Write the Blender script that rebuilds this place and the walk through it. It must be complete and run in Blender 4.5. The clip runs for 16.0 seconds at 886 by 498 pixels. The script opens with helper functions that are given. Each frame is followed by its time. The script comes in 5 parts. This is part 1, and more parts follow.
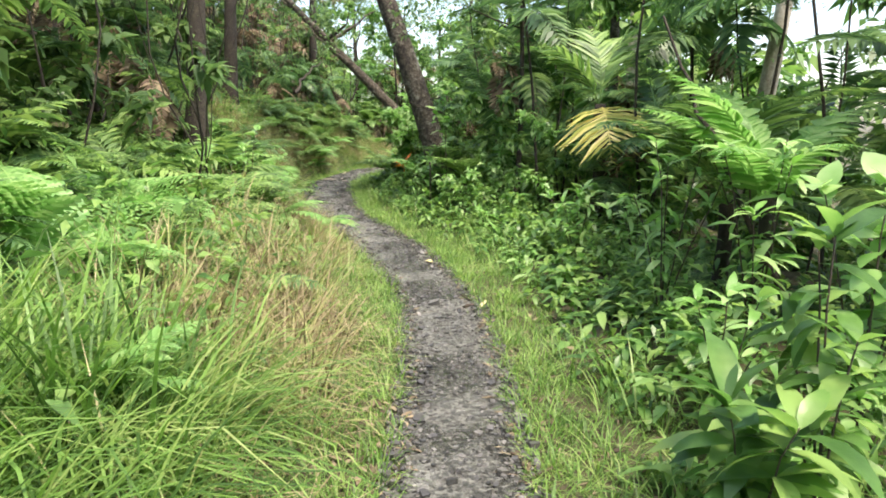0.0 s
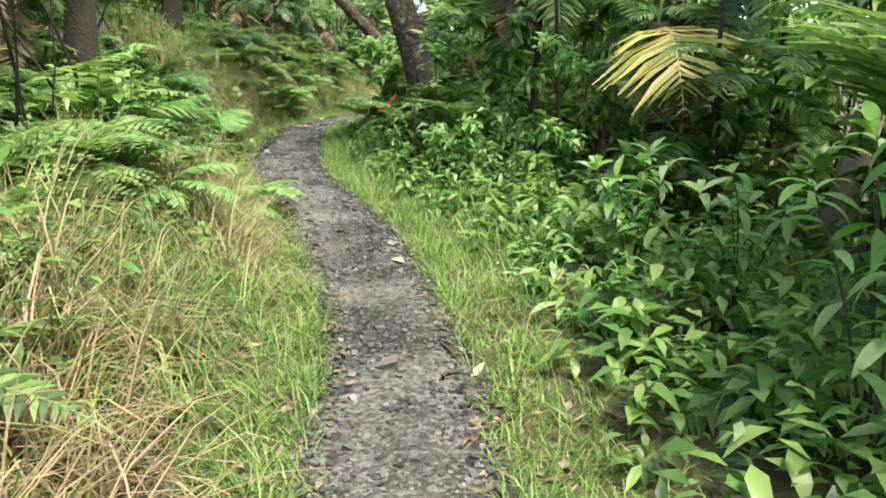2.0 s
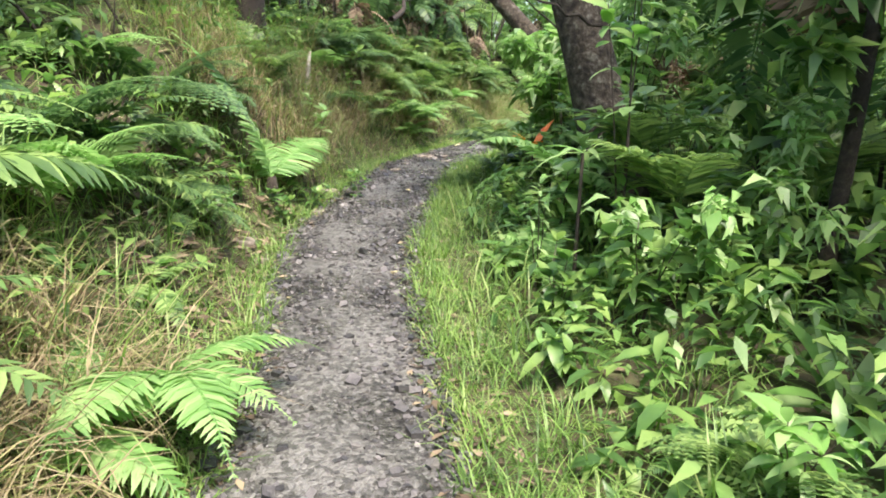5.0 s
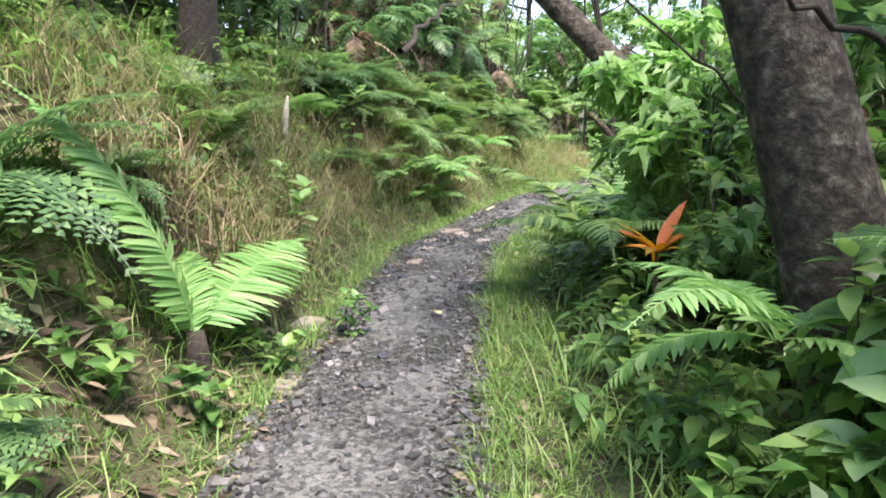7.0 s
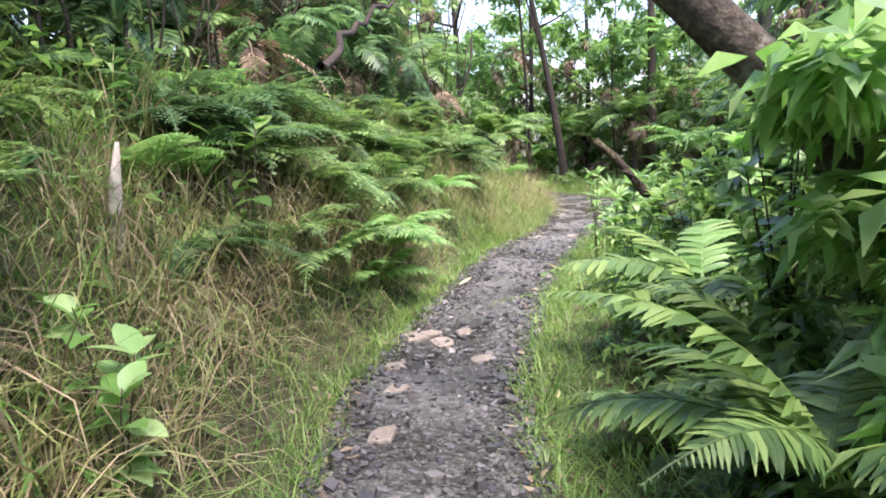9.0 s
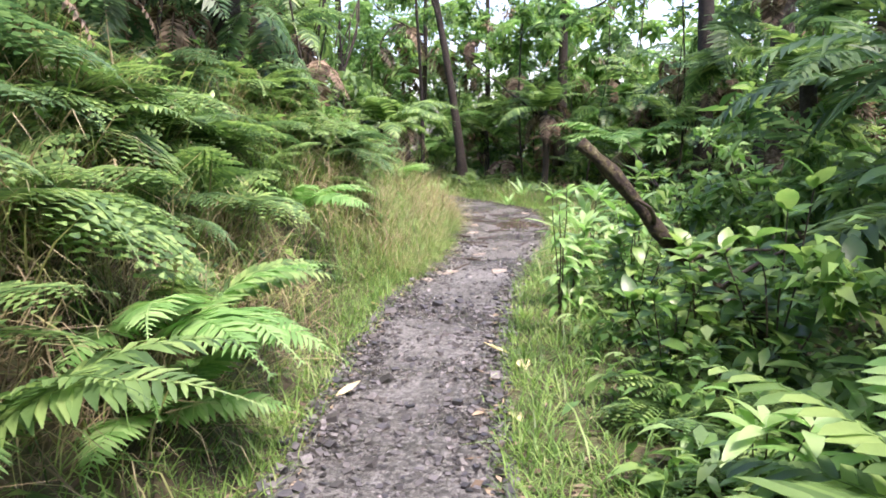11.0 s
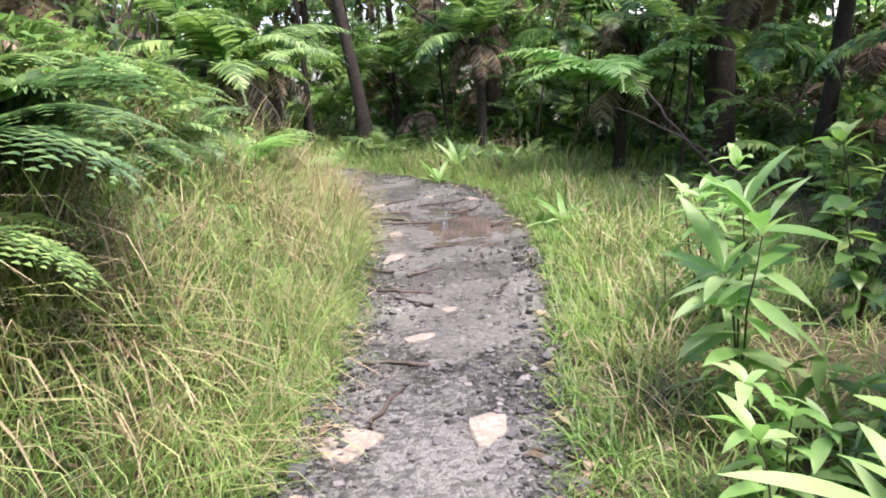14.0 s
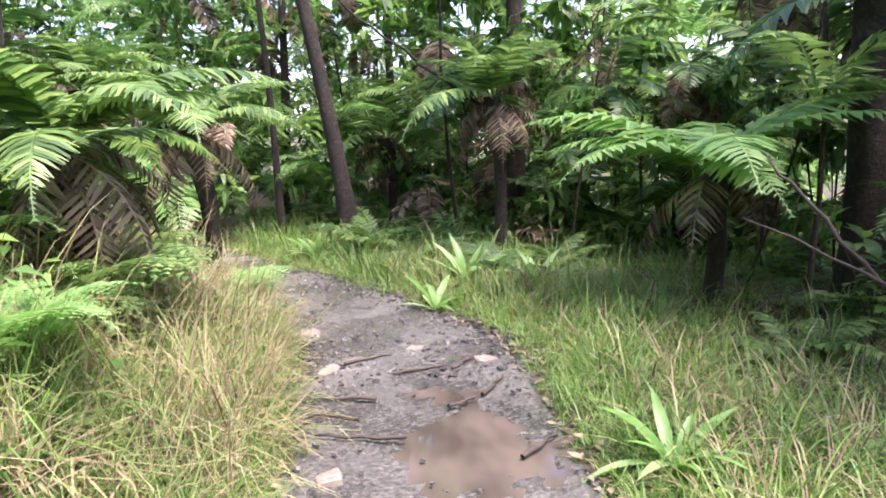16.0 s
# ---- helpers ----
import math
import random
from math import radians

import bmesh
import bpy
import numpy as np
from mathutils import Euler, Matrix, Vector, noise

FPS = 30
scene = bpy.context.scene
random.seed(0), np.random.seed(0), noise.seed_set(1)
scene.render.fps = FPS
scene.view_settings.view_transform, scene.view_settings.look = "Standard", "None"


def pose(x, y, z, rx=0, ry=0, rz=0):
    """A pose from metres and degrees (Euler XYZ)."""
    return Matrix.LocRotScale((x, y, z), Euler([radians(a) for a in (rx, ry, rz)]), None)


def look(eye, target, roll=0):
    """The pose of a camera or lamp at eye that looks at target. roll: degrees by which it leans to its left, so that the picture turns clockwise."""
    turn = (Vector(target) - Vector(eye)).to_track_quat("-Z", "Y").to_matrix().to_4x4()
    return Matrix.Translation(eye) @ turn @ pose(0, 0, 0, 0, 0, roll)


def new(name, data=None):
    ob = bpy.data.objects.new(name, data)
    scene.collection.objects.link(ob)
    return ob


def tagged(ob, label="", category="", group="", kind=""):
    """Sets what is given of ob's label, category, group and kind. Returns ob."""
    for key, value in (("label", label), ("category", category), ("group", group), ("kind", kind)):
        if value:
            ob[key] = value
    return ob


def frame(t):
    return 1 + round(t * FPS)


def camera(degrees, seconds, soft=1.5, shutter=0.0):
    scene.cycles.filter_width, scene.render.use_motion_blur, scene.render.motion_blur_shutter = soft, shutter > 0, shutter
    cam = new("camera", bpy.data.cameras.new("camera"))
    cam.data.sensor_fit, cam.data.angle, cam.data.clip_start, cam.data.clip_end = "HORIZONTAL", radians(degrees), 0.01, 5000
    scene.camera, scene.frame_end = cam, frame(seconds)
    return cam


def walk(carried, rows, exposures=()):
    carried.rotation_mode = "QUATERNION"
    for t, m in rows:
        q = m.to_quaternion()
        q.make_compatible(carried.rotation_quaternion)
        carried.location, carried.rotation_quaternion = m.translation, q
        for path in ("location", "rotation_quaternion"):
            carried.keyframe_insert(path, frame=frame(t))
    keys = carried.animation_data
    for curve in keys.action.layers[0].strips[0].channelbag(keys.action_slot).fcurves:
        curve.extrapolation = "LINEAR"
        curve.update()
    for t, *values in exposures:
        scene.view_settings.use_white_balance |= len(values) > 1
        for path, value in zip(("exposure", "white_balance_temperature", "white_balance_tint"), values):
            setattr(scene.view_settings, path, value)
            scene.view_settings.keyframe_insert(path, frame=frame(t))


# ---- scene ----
cam = camera(65.3, 16.0, soft=1.8)
METRES, EYE, TILT, LEAN, TURN = 23.0, 1.40, -10.0, 0.0, 0.0
ROWS = [
    (0.0, 0.0, 0.0, 0.0, -0.0, 0.0, -0.0),
    (0.5, 0.0012, 0.0292, 0.0053, 0.78, -0.27, 0.89),
    (1.0, 0.004, 0.0586, 0.0068, 1.57, -1.62, -0.04),
    (1.5, 0.0052, 0.0876, 0.0102, -0.05, -3.74, -0.15),
    (2.0, 0.0076, 0.1156, 0.0139, 0.22, -4.37, -0.83),
    (2.5, 0.0065, 0.1441, 0.0205, 1.87, -4.34, 0.7),
    (3.0, 0.0077, 0.1723, 0.0253, 5.31, -4.02, -0.44),
    (3.5, 0.0068, 0.2015, 0.0288, 8.6, -4.28, -1.9),
    (4.0, 0.0069, 0.2309, 0.0333, 10.61, -4.44, -3.32),
    (6.5, -0.0331, 0.3828, 0.0643, 15.29, -1.97, -3.01),
    (7.0, -0.0438, 0.4097, 0.0713, 14.0, -0.95, -2.12),
    (7.5, -0.0543, 0.4381, 0.0774, 12.74, 0.9, -2.3),
    (8.0, -0.0661, 0.466, 0.0844, 11.2, 1.61, -0.43),
    (10.5, -0.0996, 0.6223, 0.1147, 1.0, 0.06, 1.33),
    (11.0, -0.0999, 0.6535, 0.1205, -2.22, 0.14, 1.0),
    (11.5, -0.0988, 0.6841, 0.126, -4.76, -0.06, 0.5),
    (12.0, -0.0945, 0.7145, 0.1302, -4.57, -0.97, -0.41),
    (12.5, -0.0928, 0.7461, 0.1354, -5.87, -1.36, 0.16),
    (13.0, -0.0912, 0.7778, 0.1394, -5.57, -1.99, 0.52),
    (13.5, -0.0898, 0.8097, 0.1433, -6.71, -3.46, 2.46),
    (14.0, -0.0872, 0.8407, 0.1494, -9.8, -4.54, 5.27),
    (14.5, -0.0809, 0.8712, 0.1549, -11.45, -3.82, 4.88),
    (15.0, -0.0751, 0.9023, 0.1633, -13.68, -2.86, 5.63),
    (15.5, -0.0663, 0.9332, 0.1701, -11.21, -0.9, 4.68),
    (16.0, -0.0584, 0.9636, 0.1759, -8.62, 0.17, 4.29),
]
walk(cam, [(t, pose(0, 0, EYE, TILT, LEAN, TURN) @ pose(METRES * x, METRES * y, METRES * z, 90 + pitch, roll, yaw)) for t, x, y, z, yaw, pitch, roll in ROWS],
     exposures=[(0, 1.75, 7100, 15), (4, 1.85, 6900, 19), (8, 2.1, 6300, 28), (11, 2.05, 6450, 34), (14, 2.05, 6400, 33), (15, 2.1, 6350, 31), (16, 2.2, 6300, 38)])

# ---- light ----
SUN_EL, SUN_AZ = 66.0, 138.0          # degrees; azimuth clockwise from +y
world = bpy.data.worlds.new("world")
scene.world = world
world.use_nodes = True
wn = world.node_tree.nodes
sky = wn.new("ShaderNodeTexSky")
sky.sky_type, sky.sun_disc = "NISHITA", False
sky.sun_elevation, sky.sun_rotation = radians(SUN_EL), radians(SUN_AZ)
sky.air_density, sky.dust_density, sky.ozone_density = 1.0, 2.0, 1.0
world.node_tree.links.new(sky.outputs[0], wn["Background"].inputs[0])
wn["Background"].inputs[1].default_value = 0.15
sun = new("sun", bpy.data.lights.new("sun", "SUN"))
sun.data.energy, sun.data.angle, sun.data.color = 2.6, radians(16), (1.0, 0.94, 0.83)
az, el = radians(SUN_AZ), radians(SUN_EL)
sun.matrix_world = look((math.sin(az) * math.cos(el) * 40, math.cos(az) * math.cos(el) * 40, math.sin(el) * 40), (0, 0, 0))

# ---- materials ----
rng = np.random.default_rng(7)


def ramp_stops(node, stops):
    el_ = node.color_ramp.elements
    while len(el_) < len(stops):
        el_.new(0.5)
    for e, (p, c) in zip(el_, stops):
        e.position, e.color = p, (*c, 1)


def base_mat(name):
    m = bpy.data.materials.new(name)
    m.use_nodes = True
    return m, m.node_tree.nodes, m.node_tree.links, m.node_tree.nodes["Principled BSDF"]


def leaf_mat(name, stops, rough=0.45, through_light=0.3, blotch=9.0):
    """Foliage: colour by piece, blotches along the blade, light through it."""
    m, n, l, b = base_mat(name)
    geo, info = n.new("ShaderNodeNewGeometry"), n.new("ShaderNodeObjectInfo")
    add, frac = n.new("ShaderNodeMath"), n.new("ShaderNodeMath")
    frac.operation = "FRACT"
    l.new(geo.outputs["Random Per Island"], add.inputs[0])
    l.new(info.outputs["Random"], add.inputs[1])
    l.new(add.outputs[0], frac.inputs[0])
    noi = n.new("ShaderNodeTexNoise")
    noi.inputs["Scale"].default_value, noi.inputs["Detail"].default_value = blotch, 4
    l.new(geo.outputs["Position"], noi.inputs["Vector"])
    mixv = n.new("ShaderNodeMath")
    mixv.operation = "MULTIPLY_ADD"
    l.new(noi.outputs["Fac"], mixv.inputs[0])
    mixv.inputs[1].default_value = 0.9
    sub = n.new("ShaderNodeMath")
    sub.operation = "MULTIPLY_ADD"
    l.new(frac.outputs[0], sub.inputs[0])
    sub.inputs[1].default_value, sub.inputs[2].default_value = 0.75, -0.32
    l.new(sub.outputs[0], mixv.inputs[2])
    rp = n.new("ShaderNodeValToRGB")
    ramp_stops(rp, stops)
    l.new(mixv.outputs[0], rp.inputs[0])
    l.new(rp.outputs[0], b.inputs["Base Color"])
    b.inputs["Roughness"].default_value = rough
    b.inputs["Specular IOR Level"].default_value = 0.4
    fine = n.new("ShaderNodeTexNoise")
    fine.inputs["Scale"].default_value = 90
    l.new(geo.outputs["Position"], fine.inputs["Vector"])
    bump = n.new("ShaderNodeBump")
    bump.inputs["Strength"].default_value, bump.inputs["Distance"].default_value = 0.25, 0.004
    l.new(fine.outputs["Fac"], bump.inputs["Height"])
    l.new(bump.outputs[0], b.inputs["Normal"])
    if through_light:
        tr, mx = n.new("ShaderNodeBsdfTranslucent"), n.new("ShaderNodeMixShader")
        hue = n.new("ShaderNodeHueSaturation")
        hue.inputs["Saturation"].default_value, hue.inputs["Value"].default_value = 1.1, 1.5
        l.new(rp.outputs[0], hue.inputs["Color"])
        l.new(hue.outputs[0], tr.inputs["Color"])
        mx.inputs[0].default_value = through_light
        l.new(b.outputs[0], mx.inputs[1])
        l.new(tr.outputs[0], mx.inputs[2])
        l.new(mx.outputs[0], n["Material Output"].inputs["Surface"])
    return m


def earth_mat(name, stops, scale, fine_scale, rough, depth, rough_low=None, piece=False):
    """Soil, stone and bark: two scales of colour and relief."""
    m, n, l, b = base_mat(name)
    geo = n.new("ShaderNodeNewGeometry")
    big, small = n.new("ShaderNodeTexNoise"), n.new("ShaderNodeTexNoise")
    for t, s in ((big, scale), (small, fine_scale)):
        t.inputs["Scale"].default_value, t.inputs["Detail"].default_value, t.inputs["Roughness"].default_value = s, 8, 0.65
        l.new(geo.outputs["Position"], t.inputs["Vector"])
    mx = n.new("ShaderNodeMath")
    mx.operation = "MULTIPLY_ADD"
    mx.inputs[1].default_value = 0.6
    l.new(small.outputs["Fac"], mx.inputs[0])
    half = n.new("ShaderNodeMath")
    half.operation = "MULTIPLY"
    half.inputs[1].default_value = 0.4
    l.new(big.outputs["Fac"], half.inputs[0])
    l.new(half.outputs[0], mx.inputs[2])
    last = mx
    if piece:
        info, a, f = n.new("ShaderNodeObjectInfo"), n.new("ShaderNodeMath"), n.new("ShaderNodeMath")
        l.new(info.outputs["Random"], a.inputs[0])
        l.new(geo.outputs["Random Per Island"], a.inputs[1])
        f.operation = "FRACT"
        l.new(a.outputs[0], f.inputs[0])
        last = n.new("ShaderNodeMath")
        last.operation = "MULTIPLY_ADD"
        last.inputs[1].default_value = 0.5
        l.new(f.outputs[0], last.inputs[0])
        sh = n.new("ShaderNodeMath")
        sh.inputs[1].default_value = -0.25
        l.new(mx.outputs[0], sh.inputs[0])
        l.new(sh.outputs[0], last.inputs[2])
    rp = n.new("ShaderNodeValToRGB")
    ramp_stops(rp, stops)
    l.new(last.outputs[0], rp.inputs[0])
    l.new(rp.outputs[0], b.inputs["Base Color"])
    b.inputs["Roughness"].default_value = rough
    if rough_low is not None:
        mr = n.new("ShaderNodeMapRange")
        mr.inputs["From Min"].default_value, mr.inputs["From Max"].default_value = 0.42, 0.58
        mr.inputs["To Min"].default_value, mr.inputs["To Max"].default_value = rough_low, rough
        l.new(big.outputs["Fac"], mr.inputs["Value"])
        l.new(mr.outputs[0], b.inputs["Roughness"])
    bump = n.new("ShaderNodeBump")
    bump.inputs["Strength"].default_value, bump.inputs["Distance"].default_value = 0.8, depth
    l.new(small.outputs["Fac"], bump.inputs["Height"])
    l.new(bump.outputs[0], b.inputs["Normal"])
    return m


M_SOIL = earth_mat("forest_soil", [(0.35, (0.03, 0.024, 0.014)), (0.47, (0.07, 0.058, 0.03)), (0.55, (0.075, 0.085, 0.032)), (0.68, (0.10, 0.12, 0.045))], 1.2, 22, 0.95, 0.03)


def gravel_mat(name, stops, cell, damp_low, damp_high):
    """Packed gravel: a colour for each small stone, sunk joints, damp patches."""
    m, n, l, b = base_mat(name)
    geo = n.new("ShaderNodeNewGeometry")
    warp = n.new("ShaderNodeTexNoise")
    warp.inputs["Scale"].default_value, warp.inputs["Detail"].default_value = 14, 3
    l.new(geo.outputs["Position"], warp.inputs["Vector"])
    shift = n.new("ShaderNodeVectorMath")
    shift.operation = "MULTIPLY_ADD"
    shift.inputs[1].default_value = (.05, .05, .05)
    l.new(warp.outputs["Color"], shift.inputs[0])
    l.new(geo.outputs["Position"], shift.inputs[2])
    vor, patch_noise, grit = n.new("ShaderNodeTexVoronoi"), n.new("ShaderNodeTexNoise"), n.new("ShaderNodeTexNoise")
    vor.inputs["Scale"].default_value = cell
    patch_noise.inputs["Scale"].default_value, patch_noise.inputs["Detail"].default_value = 1.4, 6
    grit.inputs["Scale"].default_value, grit.inputs["Detail"].default_value = 160, 4
    l.new(shift.outputs[0], vor.inputs["Vector"])
    for t in (patch_noise, grit):
        l.new(geo.outputs["Position"], t.inputs["Vector"])
    sep = n.new("ShaderNodeSeparateColor")
    l.new(vor.outputs["Color"], sep.inputs[0])
    a, c = n.new("ShaderNodeMath"), n.new("ShaderNodeMath")
    a.operation = c.operation = "MULTIPLY_ADD"
    l.new(sep.outputs[0], a.inputs[0])
    a.inputs[1].default_value = .45
    l.new(patch_noise.outputs["Fac"], a.inputs[2])
    l.new(grit.outputs["Fac"], c.inputs[0])
    c.inputs[1].default_value = .4
    l.new(a.outputs[0], c.inputs[2])
    unit = n.new("ShaderNodeMapRange")
    unit.inputs["From Min"].default_value, unit.inputs["From Max"].default_value = .4, 1.25
    l.new(c.outputs[0], unit.inputs["Value"])
    rp = n.new("ShaderNodeValToRGB")
    ramp_stops(rp, stops)
    l.new(unit.outputs[0], rp.inputs[0])
    l.new(rp.outputs[0], b.inputs["Base Color"])
    mr = n.new("ShaderNodeMapRange")
    mr.inputs["From Min"].default_value, mr.inputs["From Max"].default_value = .4, .6
    mr.inputs["To Min"].default_value, mr.inputs["To Max"].default_value = damp_low, damp_high
    l.new(patch_noise.outputs["Fac"], mr.inputs["Value"])
    l.new(mr.outputs[0], b.inputs["Roughness"])
    hgt = n.new("ShaderNodeMath")
    hgt.operation = "MULTIPLY_ADD"
    l.new(vor.outputs["Distance"], hgt.inputs[0])
    hgt.inputs[1].default_value = -1.0
    l.new(grit.outputs["Fac"], hgt.inputs[2])
    bump = n.new("ShaderNodeBump")
    bump.inputs["Strength"].default_value, bump.inputs["Distance"].default_value = 1.0, .016
    l.new(hgt.outputs[0], bump.inputs["Height"])
    l.new(bump.outputs[0], b.inputs["Normal"])
    return m


M_GRAVEL = gravel_mat("gravel_path", [(0.2, (0.012, 0.0125, 0.0125)), (0.45, (0.053, 0.054, 0.048)), (0.66, (0.106, 0.108, 0.096)), (0.88, (0.212, 0.216, 0.195))], 50, .13, .5)
M_MUD = earth_mat("mud", [(0.36, (0.022, 0.021, 0.019)), (0.45, (0.066, 0.066, 0.056)), (0.53, (0.132, 0.133, 0.114)), (0.64, (0.285, 0.288, 0.25))], 1.6, 42, 0.45, 0.05, 0.07)
M_PEBBLE = earth_mat("pebble", [(0.2, (0.018, 0.019, 0.019)), (0.42, (0.06, 0.059, 0.056)), (0.68, (0.11, 0.107, 0.1)), (0.92, (0.24, 0.232, 0.21))], 6, 70, 0.42, 0.004, piece=True)
M_FLAG = earth_mat("pale_stone", [(0.3, (0.09, 0.077, 0.058)), (0.5, (0.21, 0.183, 0.14)), (0.7, (0.38, 0.345, 0.285))], 5, 45, 0.75, 0.006)
M_BARK = earth_mat("grey_brown_bark", [(0.38, (0.014, 0.011, 0.008)), (0.47, (0.05, 0.04, 0.03)), (0.54, (0.10, 0.083, 0.06)), (0.63, (0.24, 0.23, 0.185))], 3, 17, 0.9, 0.08)
M_BARK_DARK = earth_mat("dark_bark", [(0.32, (0.012, 0.009, 0.007)), (0.5, (0.032, 0.025, 0.018)), (0.62, (0.06, 0.052, 0.034)), (0.75, (0.11, 0.10, 0.07))], 5, 30, 0.9, 0.03)
M_BARK_PALE = earth_mat("pale_bark", [(0.3, (0.22, 0.19, 0.15)), (0.5, (0.42, 0.38, 0.31)), (0.7, (0.58, 0.54, 0.46))], 3, 24, 0.85, 0.015)
M_LOG = earth_mat("mossy_log_bark", [(0.36, (0.01, 0.008, 0.006)), (0.47, (0.032, 0.023, 0.015)), (0.56, (0.075, 0.07, 0.026)), (0.66, (0.21, 0.20, 0.12))], 7, 32, 0.95, 0.05)
M_TWIG = earth_mat("wet_twig", [(0.3, (0.03, 0.022, 0.016)), (0.6, (0.08, 0.06, 0.045)), (0.8, (0.16, 0.13, 0.1))], 9, 60, 0.7, 0.004)
M_GRASS = leaf_mat("green_grass", [(0.12, (0.045, 0.10, 0.024)), (0.4, (0.11, 0.225, 0.048)), (0.65, (0.19, 0.33, 0.08)), (0.92, (0.32, 0.39, 0.15))], 0.5, 0.35, 2.0)
M_STRAW = leaf_mat("dry_grass", [(0.15, (0.11, 0.085, 0.045)), (0.4, (0.27, 0.22, 0.125)), (0.62, (0.42, 0.36, 0.22)), (0.75, (0.33, 0.34, 0.14)), (0.92, (0.20, 0.28, 0.075))], 0.7, 0.25, 2.0)
# lush grass green, lightened in colour as if in sun
M_GRASS_LIT = leaf_mat("lush_lit_grass", [(0.15, (0.075, 0.15, 0.035)), (0.5, (0.15, 0.285, 0.065)), (0.85, (0.27, 0.41, 0.115))], 0.45, 0.4, 2.0)
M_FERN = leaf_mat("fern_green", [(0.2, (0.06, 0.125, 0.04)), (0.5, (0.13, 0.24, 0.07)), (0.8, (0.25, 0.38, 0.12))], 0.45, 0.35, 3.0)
# pale fern green, raised in colour as if sunlit
M_FERN_LIT = leaf_mat("bright_lit_fern", [(0.2, (0.12, 0.27, 0.07)), (0.5, (0.19, 0.37, 0.11)), (0.8, (0.29, 0.46, 0.17))], 0.45, 0.4, 3.0)
# the fern green again, darkened in its colour for ferns standing in shade
M_FERN_DARK = leaf_mat("dark_shaded_fern", [(0.2, (0.045, 0.10, 0.04)), (0.5, (0.085, 0.175, 0.065)), (0.8, (0.16, 0.27, 0.10))], 0.42, 0.35, 3.0)
M_DEAD = leaf_mat("dead_frond", [(0.2, (0.07, 0.048, 0.03)), (0.5, (0.17, 0.125, 0.08)), (0.8, (0.32, 0.25, 0.165))], 0.8, 0.2, 3.0)
M_PALM_YELLOW = leaf_mat("yellowing_palm", [(0.2, (0.24, 0.28, 0.06)), (0.5, (0.46, 0.44, 0.12)), (0.8, (0.60, 0.54, 0.22))], 0.5, 0.35, 3.0)
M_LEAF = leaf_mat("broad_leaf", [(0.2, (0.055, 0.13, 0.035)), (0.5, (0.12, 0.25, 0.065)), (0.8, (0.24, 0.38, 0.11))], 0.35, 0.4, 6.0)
# for pale leaves, and for green ones whose colour is raised as if lit
M_LEAF_LIT = leaf_mat("pale_lit_leaf", [(0.2, (0.15, 0.32, 0.075)), (0.5, (0.24, 0.43, 0.14)), (0.8, (0.35, 0.51, 0.22))], 0.38, 0.4, 6.0)
# darker copy of the leaf green, for crowns and shaded woods
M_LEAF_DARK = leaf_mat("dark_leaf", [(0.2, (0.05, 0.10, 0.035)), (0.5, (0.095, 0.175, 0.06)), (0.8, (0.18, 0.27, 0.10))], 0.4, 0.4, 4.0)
M_LITTER = leaf_mat("leaf_litter", [(0.2, (0.05, 0.037, 0.024)), (0.5, (0.14, 0.105, 0.066)), (0.8, (0.29, 0.235, 0.15))], 0.8, 0.1, 4.0)
M_ORANGE = leaf_mat("orange_leaf", [(0.2, (0.35, 0.09, 0.03)), (0.5, (0.55, 0.17, 0.04)), (0.8, (0.65, 0.38, 0.06))], 0.4, 0.3, 6.0)
M_FALLEN = leaf_mat("fallen_yellow_leaf", [(0.2, (0.42, 0.36, 0.16)), (0.6, (0.60, 0.54, 0.28)), (0.9, (0.68, 0.62, 0.4))], 0.6, 0.2, 9.0)
M_WATER, wn_, wl_, wb_ = base_mat("muddy_water")
wb_.inputs["Base Color"].default_value, wb_.inputs["Roughness"].default_value = (0.16, 0.12, 0.08, 1), 0.03
wz_ = wn_.new("ShaderNodeTexNoise")
wz_.inputs["Scale"].default_value = 5
wr_ = wn_.new("ShaderNodeValToRGB")
ramp_stops(wr_, [(0.35, (0.06, 0.05, 0.04)), (0.65, (0.125, 0.104, 0.082))])
wl_.new(wz_.outputs["Fac"], wr_.inputs[0])
wl_.new(wr_.outputs[0], wb_.inputs["Base Color"])

# ---- plan of the path ----
PY = [-4, 0, 2.7, 4.1, 5.4, 6.4, 7.3, 8.0, 9.2, 10.5, 11.2, 12, 13.2, 14.4, 16, 18.2, 19.7, 21, 22.3, 23.3, 25, 27, 28, 29.5, 31.8, 34]
PL = [-.25, -.22, -.22, -.24, -.34, -.48, -.78, -1.0, -1.42, -1.97, -2.25, -2.5, -2.68, -2.88, -3.05, -2.85, -2.7, -2.5, -2.1, -1.9, -1.68, -1.65, -1.84, -2.3, -3.3, -4.6]
PR = [.35, .37, .37, .37, .34, .16, 0, -.16, -.58, -1.1, -1.32, -1.5, -1.72, -1.93, -2.1, -1.93, -1.72, -1.45, -1.08, -.75, -.32, -.22, -.62, -1.4, -2.7, -4.1]
FY, FZ = [-4, 0, 2, 4.5, 7, 9, 11, 14.5, 18, 20, 22, 40], [0.03, 0, -.05, -.07, -.06, -.02, .02, .1, .14, .14, .12, .12]
BH = ([-4, 7, 10, 13, 22, 25, 28, 34], [.95, 1.0, 1.4, 2.0, 1.9, 1.4, .9, .3])
BW = ([-4, 7, 10, 13, 22, 26], [1.6, 1.6, 1.3, .95, .95, 1.0])


def left(y):
    return np.interp(y, PY, PL)


def right(y):
    return np.interp(y, PY, PR)


